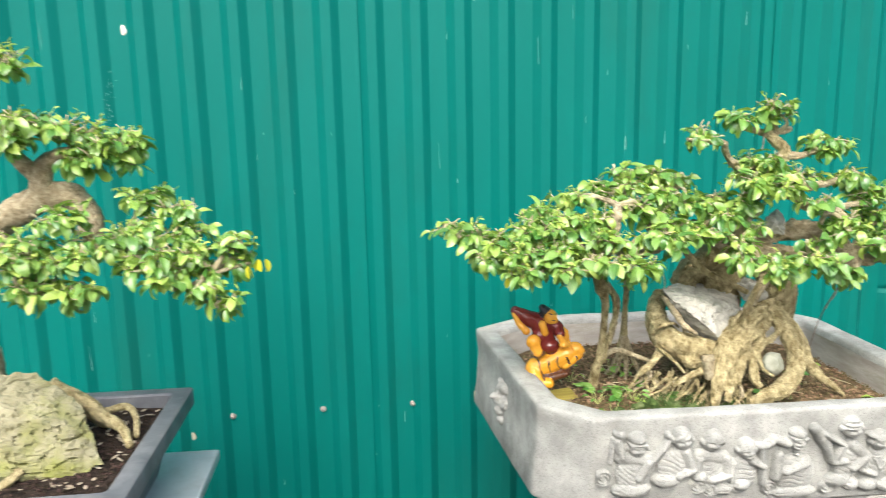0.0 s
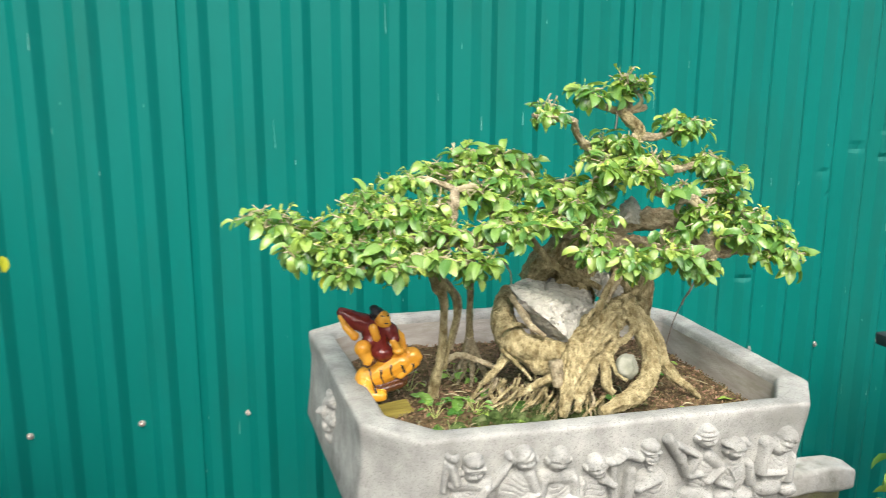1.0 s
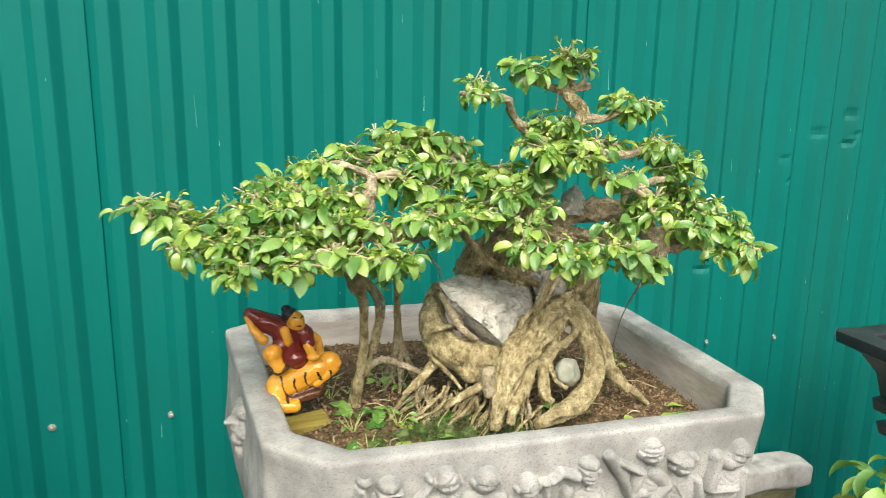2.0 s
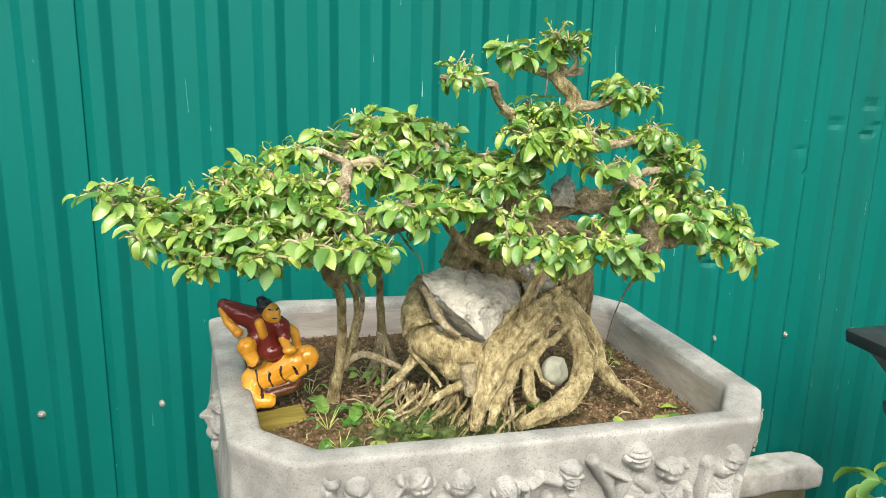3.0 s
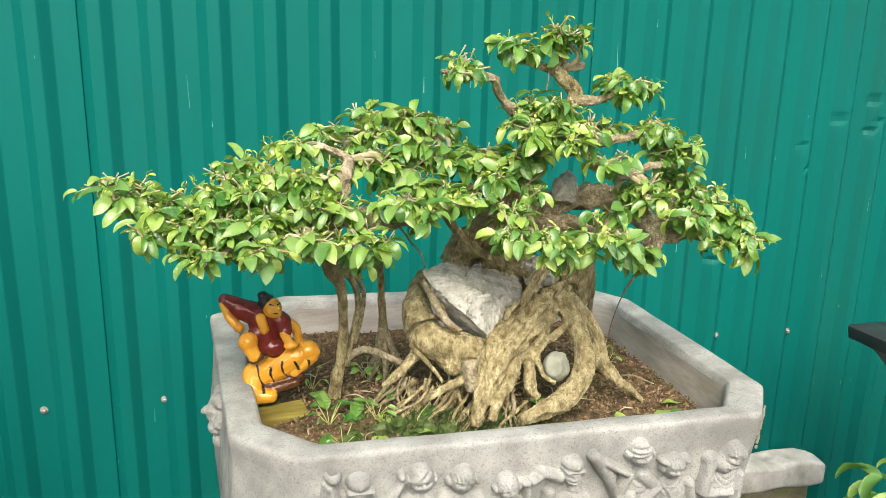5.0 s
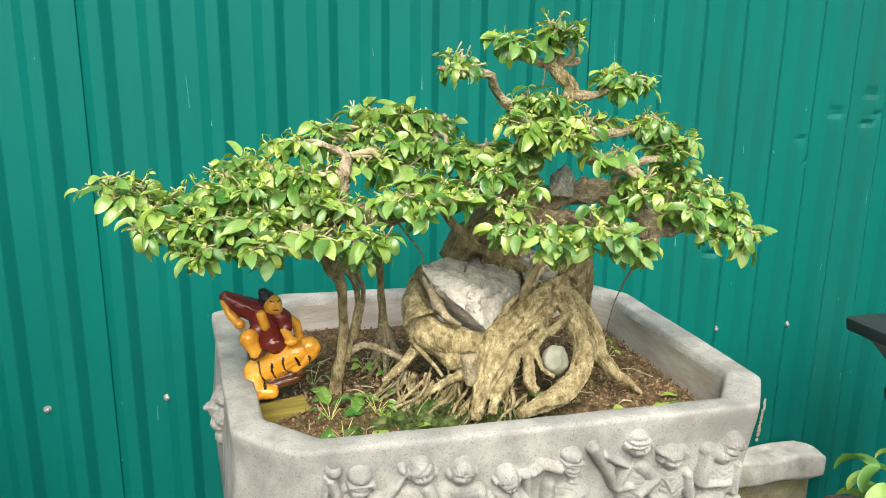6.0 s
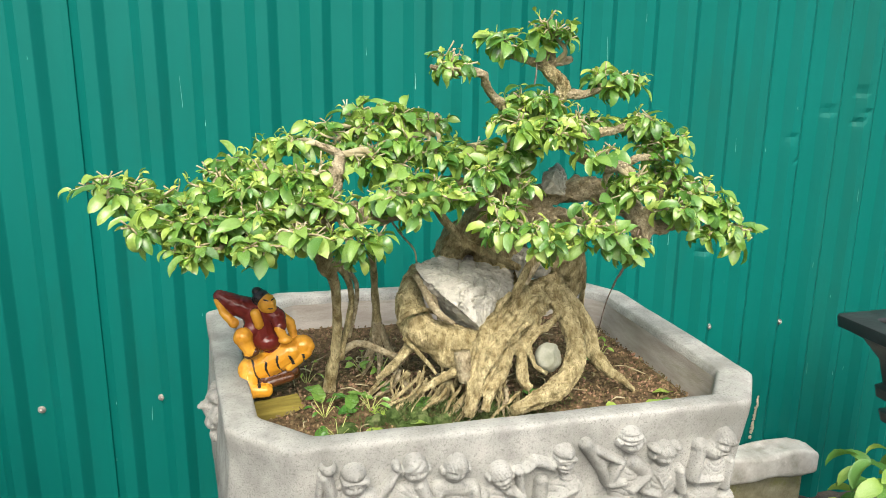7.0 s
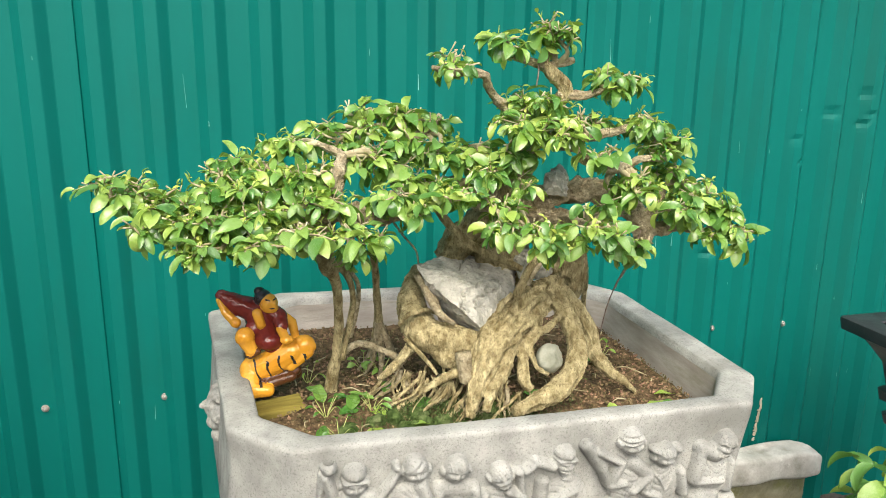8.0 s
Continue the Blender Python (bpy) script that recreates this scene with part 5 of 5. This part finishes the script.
def crumbs(count, x0, x1, y0, y1, height, keep, mat, label):
    co, fs = [], []
    for _ in range(count):
        x, y = rnd.uniform(x0, x1), rnd.uniform(y0, y1)
        if not keep(x, y):
            continue
        r = rnd.choice((0.0008, 0.0010, 0.0013, 0.0017, 0.0024))
        m = pose(x, y, height(x, y) + r * 0.5 + 0.001, rnd.uniform(0, 360), rnd.uniform(0, 360), 0) @ Matrix.Diagonal((r * rnd.uniform(0.8, 1.9), r, r * rnd.uniform(0.6, 1), 1))
        b = len(co)
        co += [m @ Vector(q) for q in ((1, 0, 0), (-1, 0.2, 0), (0, 1, 0.1), (0.1, -1, 0), (0, 0.2, 1), (0.1, 0, -1))]
        fs += [(b + p, b + q, b + t) for p, q, t in ((0, 2, 4), (2, 1, 4), (1, 3, 4), (3, 0, 4), (2, 0, 5), (1, 2, 5), (3, 1, 5), (0, 3, 5))]
    return tagged(sheet_mesh("soil_crumbs", co, fs, mat, smooth=False), label, "soil crumbs", kind="stuff")


crumbs(10500, 0.27, 0.86, 0.967, 1.42, soil_height, lambda x, y: abs(x - CX) / 0.29 + abs(y - CY) / 0.225 < 1.66, CRUMB, "crumbs of brown soil and bark on the pot's earth")

bm = bmesh.new()
for _ in range(44):
    x, y = rnd.gauss(0.515, 0.055), rnd.uniform(0.978, 1.040)
    blob(bm, (x, y, soil_height(x, y) + 0.002), (rnd.uniform(0.008, 0.016), rnd.uniform(0.007, 0.012), rnd.uniform(0.006, 0.012)), sub=2, rough=0.6, lumps=150)
for _ in range(2200):
    x, y = rnd.gauss(0.515, 0.06), rnd.uniform(0.976, 1.055)
    h = soil_height(x, y) + rnd.uniform(0, 0.012)
    for _ in range(3):
        a = Vector((x + rnd.uniform(-.005, .005), y + rnd.uniform(-.005, .005), h))
        b = a + Vector((rnd.uniform(-1, 1), rnd.uniform(-1, 1), rnd.uniform(0.4, 1.6))) * rnd.uniform(0.002, 0.005)
        w = Vector((rnd.uniform(-1, 1), rnd.uniform(-1, 1), 0)).normalized() * 0.0009
        bm.faces.new([bm.verts.new(a - w), bm.verts.new(a + w), bm.verts.new(b)])
tagged(part("moss", bm, MOSS, smooth=False), "patch of dark and silvery moss among the roots", "moss", kind="stuff")

LITTER = ((0.468, 1.045, 20), (0.435, 1.04, 120), (0.40, 1.09, 200), (0.352, 1.0, 75), (0.375, 0.985, 240), (0.44, 1.09, 60), (0.505, 0.982, 15), (0.648, 1.06, 170), (0.80, 1.06, 5), (0.715, 1.0, 80), (0.35, 1.16, 310),
          (0.38, 1.055, 30), (0.365, 1.09, 100), (0.765, 1.02, 20), (0.41, 1.02, 290), (0.78, 1.17, 140), (0.425, 1.075, 150), (0.395, 1.06, 75), (0.345, 1.02, 200), (0.45, 1.02, 330), (0.63, 1.00, 40), (0.74, 1.005, 130), (0.79, 1.03, 0))
blade_m = bpy.data.meshes.new("fallen_leaf")
bm_ = bmesh.new()
leaf_mesh(bm_, Matrix(), 0.034, 0.017, 0.12, 0.25, wave=0.2)
bm_.to_mesh(blade_m)
bm_.free()
blade_m.materials.append(LEAF)
for k, (x, y, a) in enumerate(LITTER):
    o = new("fallen_leaf", blade_m)
    o.matrix_basis = pose(x, y, soil_height(x, y) + 0.006, rnd.uniform(-20, 20), rnd.uniform(-25, 5), a)
    tagged(o, "fresh green leaf fallen on the soil", "leaf", "fallen leaves")

for x, y, n, s in ((0.365, 1.065, 7, 0.026), (0.435, 1.22, 9, 0.028), (0.455, 1.20, 8, 0.026), (0.80, 1.24, 8, 0.022), (0.355, 1.19, 5, 0.024), (0.42, 1.06, 6, 0.022), (0.375, 1.02, 5, 0.018), (0.70, 1.10, 5, 0.02),
                   (0.79, 1.20, 5, 0.018)):
    weed = thing("weed", (x, y, soil_height(x, y)), "small green weed sprouting from the soil", "weed", "weeds in the pot")
    st, bl = bmesh.new(), bmesh.new()
    for k in range(n):
        a = 2.4 * k + rnd.random()
        e = Vector((math.cos(a) * 0.014, math.sin(a) * 0.014, rnd.uniform(0.010, 0.028)))
        tube(st, [(0, 0, -0.002, 0.0006), (*(e * 0.5), 0.0005), (*e, 0.0004)], seg=5, steps=2)
        leaf_mesh(bl, leaf_pose(e, (math.cos(a), math.sin(a), 0.1), s * rnd.uniform(0.35, 0.68), rnd), 1.0, 0.44, 0.9, 0.35)
    part("stem", st, SHOOT, weed)
    part("leaves", bl, LEAF, weed)

bm = bmesh.new()
for _ in range(70):
    x, y = rnd.uniform(0.30, 0.84), rnd.uniform(1.0, 1.36)
    a, l, h = rnd.uniform(0, 6.28), rnd.uniform(0.008, 0.03), soil_height(x, y) + 0.004
    tube(bm, [(x, y, h, 0.0010), (x + math.cos(a) * l * 0.5, y + math.sin(a) * l * 0.5, h + 0.002, 0.0009), (x + math.cos(a + .3) * l, y + math.sin(a + .3) * l, h, 0.0006)], seg=5, steps=2)
tagged(part("twig_litter", bm, TWIG), "dry twig bits scattered over the soil", "twigs", kind="stuff")
bm = bmesh.new()
tube(bm, [(0.378, 1.14, 0.700, 0.0005), (0.388, 1.125, 0.702, 0.0005), (0.402, 1.135, 0.698, 0.0005), (0.412, 1.11, 0.699, 0.0005), (0.430, 1.09, 0.694, 0.0005), (0.427, 1.07, 0.692, 0.0005)], seg=6)
tagged(part("string", bm, WHITE_WIRE), "pale bit of string lying over the soil", "string")


# ---- neighbouring bonsai in the grey plastic pot ----
def tray_pot(name, x0, x1, y0, y1, top, height, mat, label, steps, rim=0.03, soil=0.025):
    """A rectangular pot: stepped outer wall, rim, inner wall; steps: (share of the height, inset)."""
    p = thing(name, ((x0 + x1) / 2, (y0 + y1) / 2, top - height), label, "plant pot", "pots along the fence")
    bm = bmesh.new()
    rings = []

    def ring(z, i):
        r = 0.010
        pts = []
        for cx_, cy_, a0 in ((x0 + i + r, y0 + i + r, 180), (x1 - i - r, y0 + i + r, 270), (x1 - i - r, y1 - i - r, 0), (x0 + i + r, y1 - i - r, 90)):
            for k in range(4):
                a = radians(a0 + 30 * k)
                pts.append(bm.verts.new((cx_ + r * math.cos(a), cy_ + r * math.sin(a), z)))
        rings.append(pts)

    for f, i in steps:
        ring(top - height * (1 - f), i)
    ring(top - 0.001, 0.001)
    ring(top, 0.004)
    ring(top, rim - 0.003)
    ring(top - 0.003, rim)
    ring(top - soil - 0.02, rim + 0.006)
    for a, b in zip(rings, rings[1:]):
        for k in range(len(a)):
            bm.faces.new((a[k], a[(k + 1) % len(a)], b[(k + 1) % len(a)], b[k]))
    bm.faces.new(list(reversed(rings[0])))
    bm.faces.new(rings[-1])
    ob = under(part("pot_body", bm, mat), p)
    ob.data.set_sharp_from_angle(angle=radians(35))
    return p


def rect(x0, x1, y0, y1, n=26):
    a = [(x0 + (x1 - x0) * k / n, y0) for k in range(n)] + [(x1, y0 + (y1 - y0) * k / n) for k in range(n)]
    return a + [(x1 - (x1 - x0) * k / n, y1) for k in range(n)] + [(x0, y1 - (y1 - y0) * k / n) for k in range(n)]


tray_pot("bonsai_pot", -0.88, -0.292, 0.865, 1.26, 0.70, 0.135, GREY_PLASTIC, "grey plastic rectangular bonsai tray with scuffed rim",
         ((0.0, 0.06), (0.05, 0.055), (0.75, 0.03), (0.76, 0.004), (0.80, 0.0), (0.97, 0.0)))
soil_sheet("soil", DARK_SOIL, rect(-0.85, -0.325, 0.898, 1.228), lambda x, y: 0.676 + 0.01 * math.exp(-((x + 0.5) / 0.12) ** 2), -0.58, 1.06, "black damp soil with pale litter in the grey tray")

shelf = thing("metal_shelf", (-0.56, 1.08, 0), "pale grey sheet metal shelf under the plastic tray", "shelf", "stands along the fence")
bm = bmesh.new()
box(bm, (-0.95, 0.83, 0.545), (-0.266, 1.298, 0.5645), 0.003)
under(part("top", bm, PALE_METAL), shelf)
for x in (-0.91, -0.32):
    for y in (0.88, 1.25):
        bm = bmesh.new()
        box(bm, (x - 0.015, y - 0.015, 0), (x + 0.015, y + 0.015, 0.545), 0.002)
        under(part("leg", bm, PALE_METAL), shelf)

neighbour = thing("bonsai_tree", (-0.52, 1.08, 0.68), "bonsai with a pale twisted trunk growing over a mossy rock", "bonsai tree", "bonsai trees")
limb("trunk", [(-0.56, 1.12, 0.67, 0.03), (-0.555, 1.11, 0.80, 0.026), (-0.56, 1.10, 0.90, 0.024), (-0.535, 1.10, 0.985, 0.023), (-0.50, 1.10, 1.02, 0.022), (-0.46, 1.10, 1.04, 0.020), (-0.43, 1.10, 1.055, 0.019),
               (-0.40, 1.10, 1.05, 0.018), (-0.375, 1.09, 1.02, 0.018), (-0.37, 1.08, 0.985, 0.013)], BRANCH, owner=neighbour)
limb("branch", [(-0.44, 1.10, 1.05, 0.018), (-0.432, 1.09, 1.09, 0.014), (-0.41, 1.08, 1.11, 0.010), (-0.37, 1.07, 1.12, 0.005)], BRANCH, owner=neighbour, seg=10)
limb("branch", [(-0.435, 1.10, 1.07, 0.012), (-0.46, 1.08, 1.11, 0.010), (-0.48, 1.07, 1.16, 0.007), (-0.46, 1.06, 1.23, 0.003)], BRANCH, owner=neighbour, seg=10)
limb("branch", [(-0.37, 1.08, 0.99, 0.012), (-0.33, 1.06, 0.975, 0.009), (-0.28, 1.03, 0.965, 0.007), (-0.23, 1.0, 0.935, 0.005), (-0.19, 0.98, 0.955, 0.003), (-0.14, 1.0, 0.965, 0.002)], BRANCH, owner=neighbour, seg=10)
limb("branch", [(-0.23, 1.0, 0.935, 0.005), (-0.21, 0.99, 0.92, 0.004), (-0.18, 0.98, 0.91, 0.002)], BRANCH, owner=neighbour, seg=8)
limb("branch", [(-0.50, 1.08, 1.0, 0.014), (-0.46, 1.02, 0.97, 0.010), (-0.43, 0.98, 0.955, 0.006)], BRANCH, owner=neighbour, seg=10)
limb("root", [(-0.47, 1.12, 0.765, 0.012), (-0.425, 1.12, 0.738, 0.011), (-0.395, 1.11, 0.715, 0.010), (-0.365, 1.10, 0.698, 0.008), (-0.345, 1.07, 0.68, 0.005)], owner=neighbour)
limb("root", [(-0.395, 1.13, 0.715, 0.006), (-0.37, 1.15, 0.712, 0.006), (-0.352, 1.13, 0.70, 0.005), (-0.345, 1.10, 0.682, 0.004)], owner=neighbour, seg=10)
limb("root", [(-0.43, 1.12, 0.73, 0.006), (-0.41, 1.14, 0.69, 0.005), (-0.39, 1.15, 0.68, 0.003)], owner=neighbour, seg=8)
limb("root", [(-0.455, 0.97, 0.70, 0.007), (-0.47, 0.95, 0.69, 0.006), (-0.50, 0.93, 0.682, 0.004)], owner=neighbour, seg=8)
NEIGHBOUR_SPRINGS = [Vector(q) for q in ((-0.46, 1.06, 1.23), (-0.48, 1.07, 1.16), (-0.37, 1.07, 1.12), (-0.43, 1.09, 1.09), (-0.37, 1.08, 0.99), (-0.33, 1.06, 0.975), (-0.28, 1.03, 0.965), (-0.23, 1.0, 0.935),
                               (-0.19, 0.98, 0.955), (-0.18, 0.98, 0.91), (-0.46, 1.02, 0.97), (-0.43, 0.98, 0.955))]
rnd = random.Random(31)
twigs, shoots, leaves = bmesh.new(), bmesh.new(), []
foliage((-0.438, 1.050, 1.232), (0.027, 0.027, 0.024), 12, NEIGHBOUR_SPRINGS)
foliage((-0.437, 1.060, 1.154), (0.044, 0.044, 0.026), 21, NEIGHBOUR_SPRINGS)
foliage((-0.452, 1.040, 1.136), (0.032, 0.032, 0.020), 12, NEIGHBOUR_SPRINGS)
foliage((-0.372, 1.060, 1.145), (0.040, 0.040, 0.021), 16, NEIGHBOUR_SPRINGS)
foliage((-0.326, 1.070, 1.124), (0.044, 0.044, 0.029), 24, NEIGHBOUR_SPRINGS)
foliage((-0.358, 1.050, 1.107), (0.032, 0.032, 0.021), 13, NEIGHBOUR_SPRINGS)
foliage((-0.297, 1.060, 1.112), (0.022, 0.024, 0.026), 11, NEIGHBOUR_SPRINGS)
foliage((-0.287, 1.070, 1.048), (0.038, 0.038, 0.019), 14, NEIGHBOUR_SPRINGS)
foliage((-0.248, 1.060, 1.028), (0.035, 0.035, 0.019), 13, NEIGHBOUR_SPRINGS)
foliage((-0.232, 1.050, 1.005), (0.032, 0.032, 0.018), 11, NEIGHBOUR_SPRINGS)
foliage((-0.376, 1.000, 1.030), (0.040, 0.040, 0.019), 14, NEIGHBOUR_SPRINGS)
foliage((-0.326, 0.990, 1.003), (0.040, 0.040, 0.019), 14, NEIGHBOUR_SPRINGS)
foliage((-0.407, 0.980, 1.001), (0.040, 0.040, 0.019), 14, NEIGHBOUR_SPRINGS)
foliage((-0.289, 1.010, 1.006), (0.040, 0.040, 0.018), 13, NEIGHBOUR_SPRINGS)
foliage((-0.363, 0.970, 0.986), (0.044, 0.044, 0.019), 16, NEIGHBOUR_SPRINGS)
foliage((-0.422, 0.960, 0.976), (0.032, 0.032, 0.022), 14, NEIGHBOUR_SPRINGS)
foliage((-0.414, 0.950, 0.949), (0.029, 0.029, 0.019), 10, NEIGHBOUR_SPRINGS)
foliage((-0.343, 0.960, 0.943), (0.032, 0.032, 0.016), 10, NEIGHBOUR_SPRINGS)
foliage((-0.378, 0.960, 0.937), (0.027, 0.027, 0.016), 8, NEIGHBOUR_SPRINGS)
foliage((-0.256, 0.990, 0.982), (0.040, 0.040, 0.021), 16, NEIGHBOUR_SPRINGS)
foliage((-0.241, 0.980, 0.957), (0.027, 0.027, 0.016), 8, NEIGHBOUR_SPRINGS)
foliage((-0.208, 1.000, 0.982), (0.036, 0.036, 0.021), 14, NEIGHBOUR_SPRINGS)
foliage((-0.170, 1.000, 0.996), (0.030, 0.030, 0.018), 10, NEIGHBOUR_SPRINGS)
foliage((-0.149, 1.000, 0.972), (0.024, 0.024, 0.013), 6, NEIGHBOUR_SPRINGS)
foliage((-0.200, 0.980, 0.936), (0.035, 0.035, 0.013), 9, NEIGHBOUR_SPRINGS)
foliage((-0.170, 0.970, 0.921), (0.022, 0.024, 0.014), 6, NEIGHBOUR_SPRINGS)
foliage((-0.274, 0.970, 0.968), (0.024, 0.024, 0.016), 7, NEIGHBOUR_SPRINGS)
foliage((-0.187, 1.000, 0.958), (0.024, 0.024, 0.013), 6, NEIGHBOUR_SPRINGS)
tagged(under(part("twig_mass", twigs, TWIG, label="thin pale twigs"), neighbour), kind="stuff")
tagged(under(part("shoot_mass", shoots, YOUNG, label="pale green growing tips"), neighbour), kind="stuff")
crown = new("crown")
under(crown, neighbour)
leaves_of(crown, leaves, 200, ((-0.119, 0.990, 0.971), (-0.141, 0.980, 0.964), (-0.168, 0.970, 0.908), (-0.129, 0.990, 0.971)))
broken_stone(MOSSY_STONE, ((-0.557, 1.020, 0.795), (-0.541, 1.080, 0.799), (-0.475, 1.090, 0.795), (-0.434, 1.060, 0.781), (-0.401, 1.050, 0.757), (-0.386, 1.020, 0.727), (-0.360, 1.000, 0.688), (-0.394, 0.985, 0.677), (-0.468, 0.960, 0.699), (-0.534, 0.950, 0.697), (-0.442, 1.000, 0.764), (-0.538, 1.150, 0.753)),
             "layered tan rock greened with moss in the grey tray", 0.0032, 9.0)
crumbs(2600, -0.62, -0.33, 0.905, 1.222, lambda x, y: 0.676 + 0.01 * math.exp(-((x + 0.5) / 0.12) ** 2), lambda x, y: True, DARK_CRUMB, "crumbs of black soil in the grey tray")
bm = bmesh.new()
for _ in range(140):
    x, y = rnd.uniform(-0.62, -0.335), rnd.uniform(0.91, 1.21)
    blob(bm, (x, y, 0.683), (rnd.uniform(.003, .009), rnd.uniform(.002, .004), .0010), (rnd.uniform(-15, 15), rnd.uniform(-15, 15), rnd.uniform(0, 180)), sub=1, rough=0.4, lumps=200)
tagged(part("bark_chips", bm, CHIP, smooth=False), "pale bark chips on the dark soil", "bark chips", kind="stuff")

# ---- neighbouring black pot ----
tray_pot("bonsai_pot", 1.258, 1.85, 0.86, 1.246, 0.706, 0.176, BLACK_CLAY, "black glazed clay bonsai pot with a stepped foot",
         ((0.0, 0.062), (0.10, 0.058), (0.12, 0.070), (0.20, 0.068), (0.24, 0.053), (0.34, 0.050), (0.38, 0.058), (0.62, 0.050), (0.80, 0.030), (0.86, 0.012), (0.88, 0.002), (0.97, 0.0)), rim=0.045)
soil_sheet("soil", DARK_SOIL, rect(1.306, 1.80, 0.908, 1.198), lambda x, y: 0.686, 1.55, 1.05, "dark soil in the black clay pot")
third = thing("bonsai_tree", (1.56, 1.06, 0.68), "bonsai with drooping green leaves in the black pot", "bonsai tree", "bonsai trees")
limb("trunk", [(1.56, 1.06, 0.67, 0.03), (1.55, 1.06, 0.76, 0.025), (1.58, 1.06, 0.86, 0.018), (1.54, 1.06, 0.96, 0.010)], BRANCH, owner=third)
limb("branch", [(1.565, 1.06, 0.82, 0.01), (1.50, 1.08, 0.86, 0.007), (1.44, 1.10, 0.86, 0.004)], BRANCH, owner=third, seg=10)
rnd = random.Random(41)
twigs, shoots, leaves = bmesh.new(), bmesh.new(), []
pad(twigs, shoots, leaves, rnd, (1.50, 1.08, 0.86), (1.48, 1.09, 0.88), (0.07, 0.06, 0.03), 18)
pad(twigs, shoots, leaves, rnd, (1.44, 1.10, 0.86), (1.425, 1.11, 0.84), (0.04, 0.04, 0.03), 8)
pad(twigs, shoots, leaves, rnd, (1.54, 1.06, 0.96), (1.52, 1.06, 0.98), (0.08, 0.07, 0.04), 20)
pad(twigs, shoots, leaves, rnd, (1.58, 1.06, 0.86), (1.64, 1.06, 0.88), (0.08, 0.07, 0.03), 18)
tagged(under(part("twig_mass", twigs, TWIG, label="thin pale twigs"), third), kind="stuff")
tagged(under(part("shoot_mass", shoots, YOUNG, label="pale green growing tips"), third), kind="stuff")
crown = new("crown")
under(crown, third)
leaves_of(crown, leaves, 120)

# ---- shrub between the stands ----
shrub = thing("shrub", (1.150, 1.0, 0), "young green shrub with glossy leaves beside the stand", "shrub")
limb("stem", [(1.166, 1.0, -0.01, 0.008), (1.170, 1.0, 0.2, 0.007), (1.166, 1.0, 0.4, 0.005), (1.162, 1.0, 0.55, 0.004), (1.160, 1.0, 0.595, 0.002)], TWIG, owner=shrub, seg=8)
bl = []
rnd = random.Random(6)
for k in range(70):
    f = rnd.uniform(0.36, 0.592)
    a = k * 2.4
    d = Vector((math.cos(a), math.sin(a), rnd.uniform(-0.2, 0.5)))
    bl.append((leaf_pose(Vector((1.162, 1.0, f)) + d * rnd.uniform(0.008, 0.050), d, rnd.uniform(0.034, 0.056), rnd), k % 5))
leaves_of(shrub, [(Matrix.Translation((-1.150, -1.0, 0)) @ m, k) for m, k in bl], 80)

# ---- splashes on the fence ----
rnd = random.Random(14)
for nm, x, z, w, h, mt, lab in (("paint_spot", -0.489, 1.345, 0.006, 0.011, WHITE_WIRE, "white splash dried on the tin sheet"), ("mud_spot", -0.415, 0.41, 0.005, 0.010, SMEAR, "dried mud spot on the tin sheet"),
                                ("mud_spot", 0.262, 0.475, 0.004, 0.010, SMEAR, "dried mud spot on the tin sheet")):
    bm = bmesh.new()
    blob(bm, (0, 0, 0), (w, 0.0016, h), sub=3, rough=0.35, lumps=120)
    o = part(nm, bm, mt)
    o.matrix_basis = pose(x, FENCE_Y - surface(x, z, sheet_at(x)) - 0.0006, z)
    tagged(o, lab, "stain")
bm = bmesh.new()
for _ in range(50):
    z = rnd.uniform(1.12, 1.26)
    x = -0.530 + (z - 1.2) * 0.10 + rnd.gauss(0, 0.004)
    blob(bm, (x, FENCE_Y - surface(x, z, sheet_at(x)) - 0.0003, z), (rnd.uniform(0.0004, 0.0009), 0.0005, rnd.uniform(0.0008, 0.002)), sub=1)
tagged(part("chalk_marks", bm, SCRATCH), "faint pale chalky flecks on the tin sheet", "stain", kind="stuff")
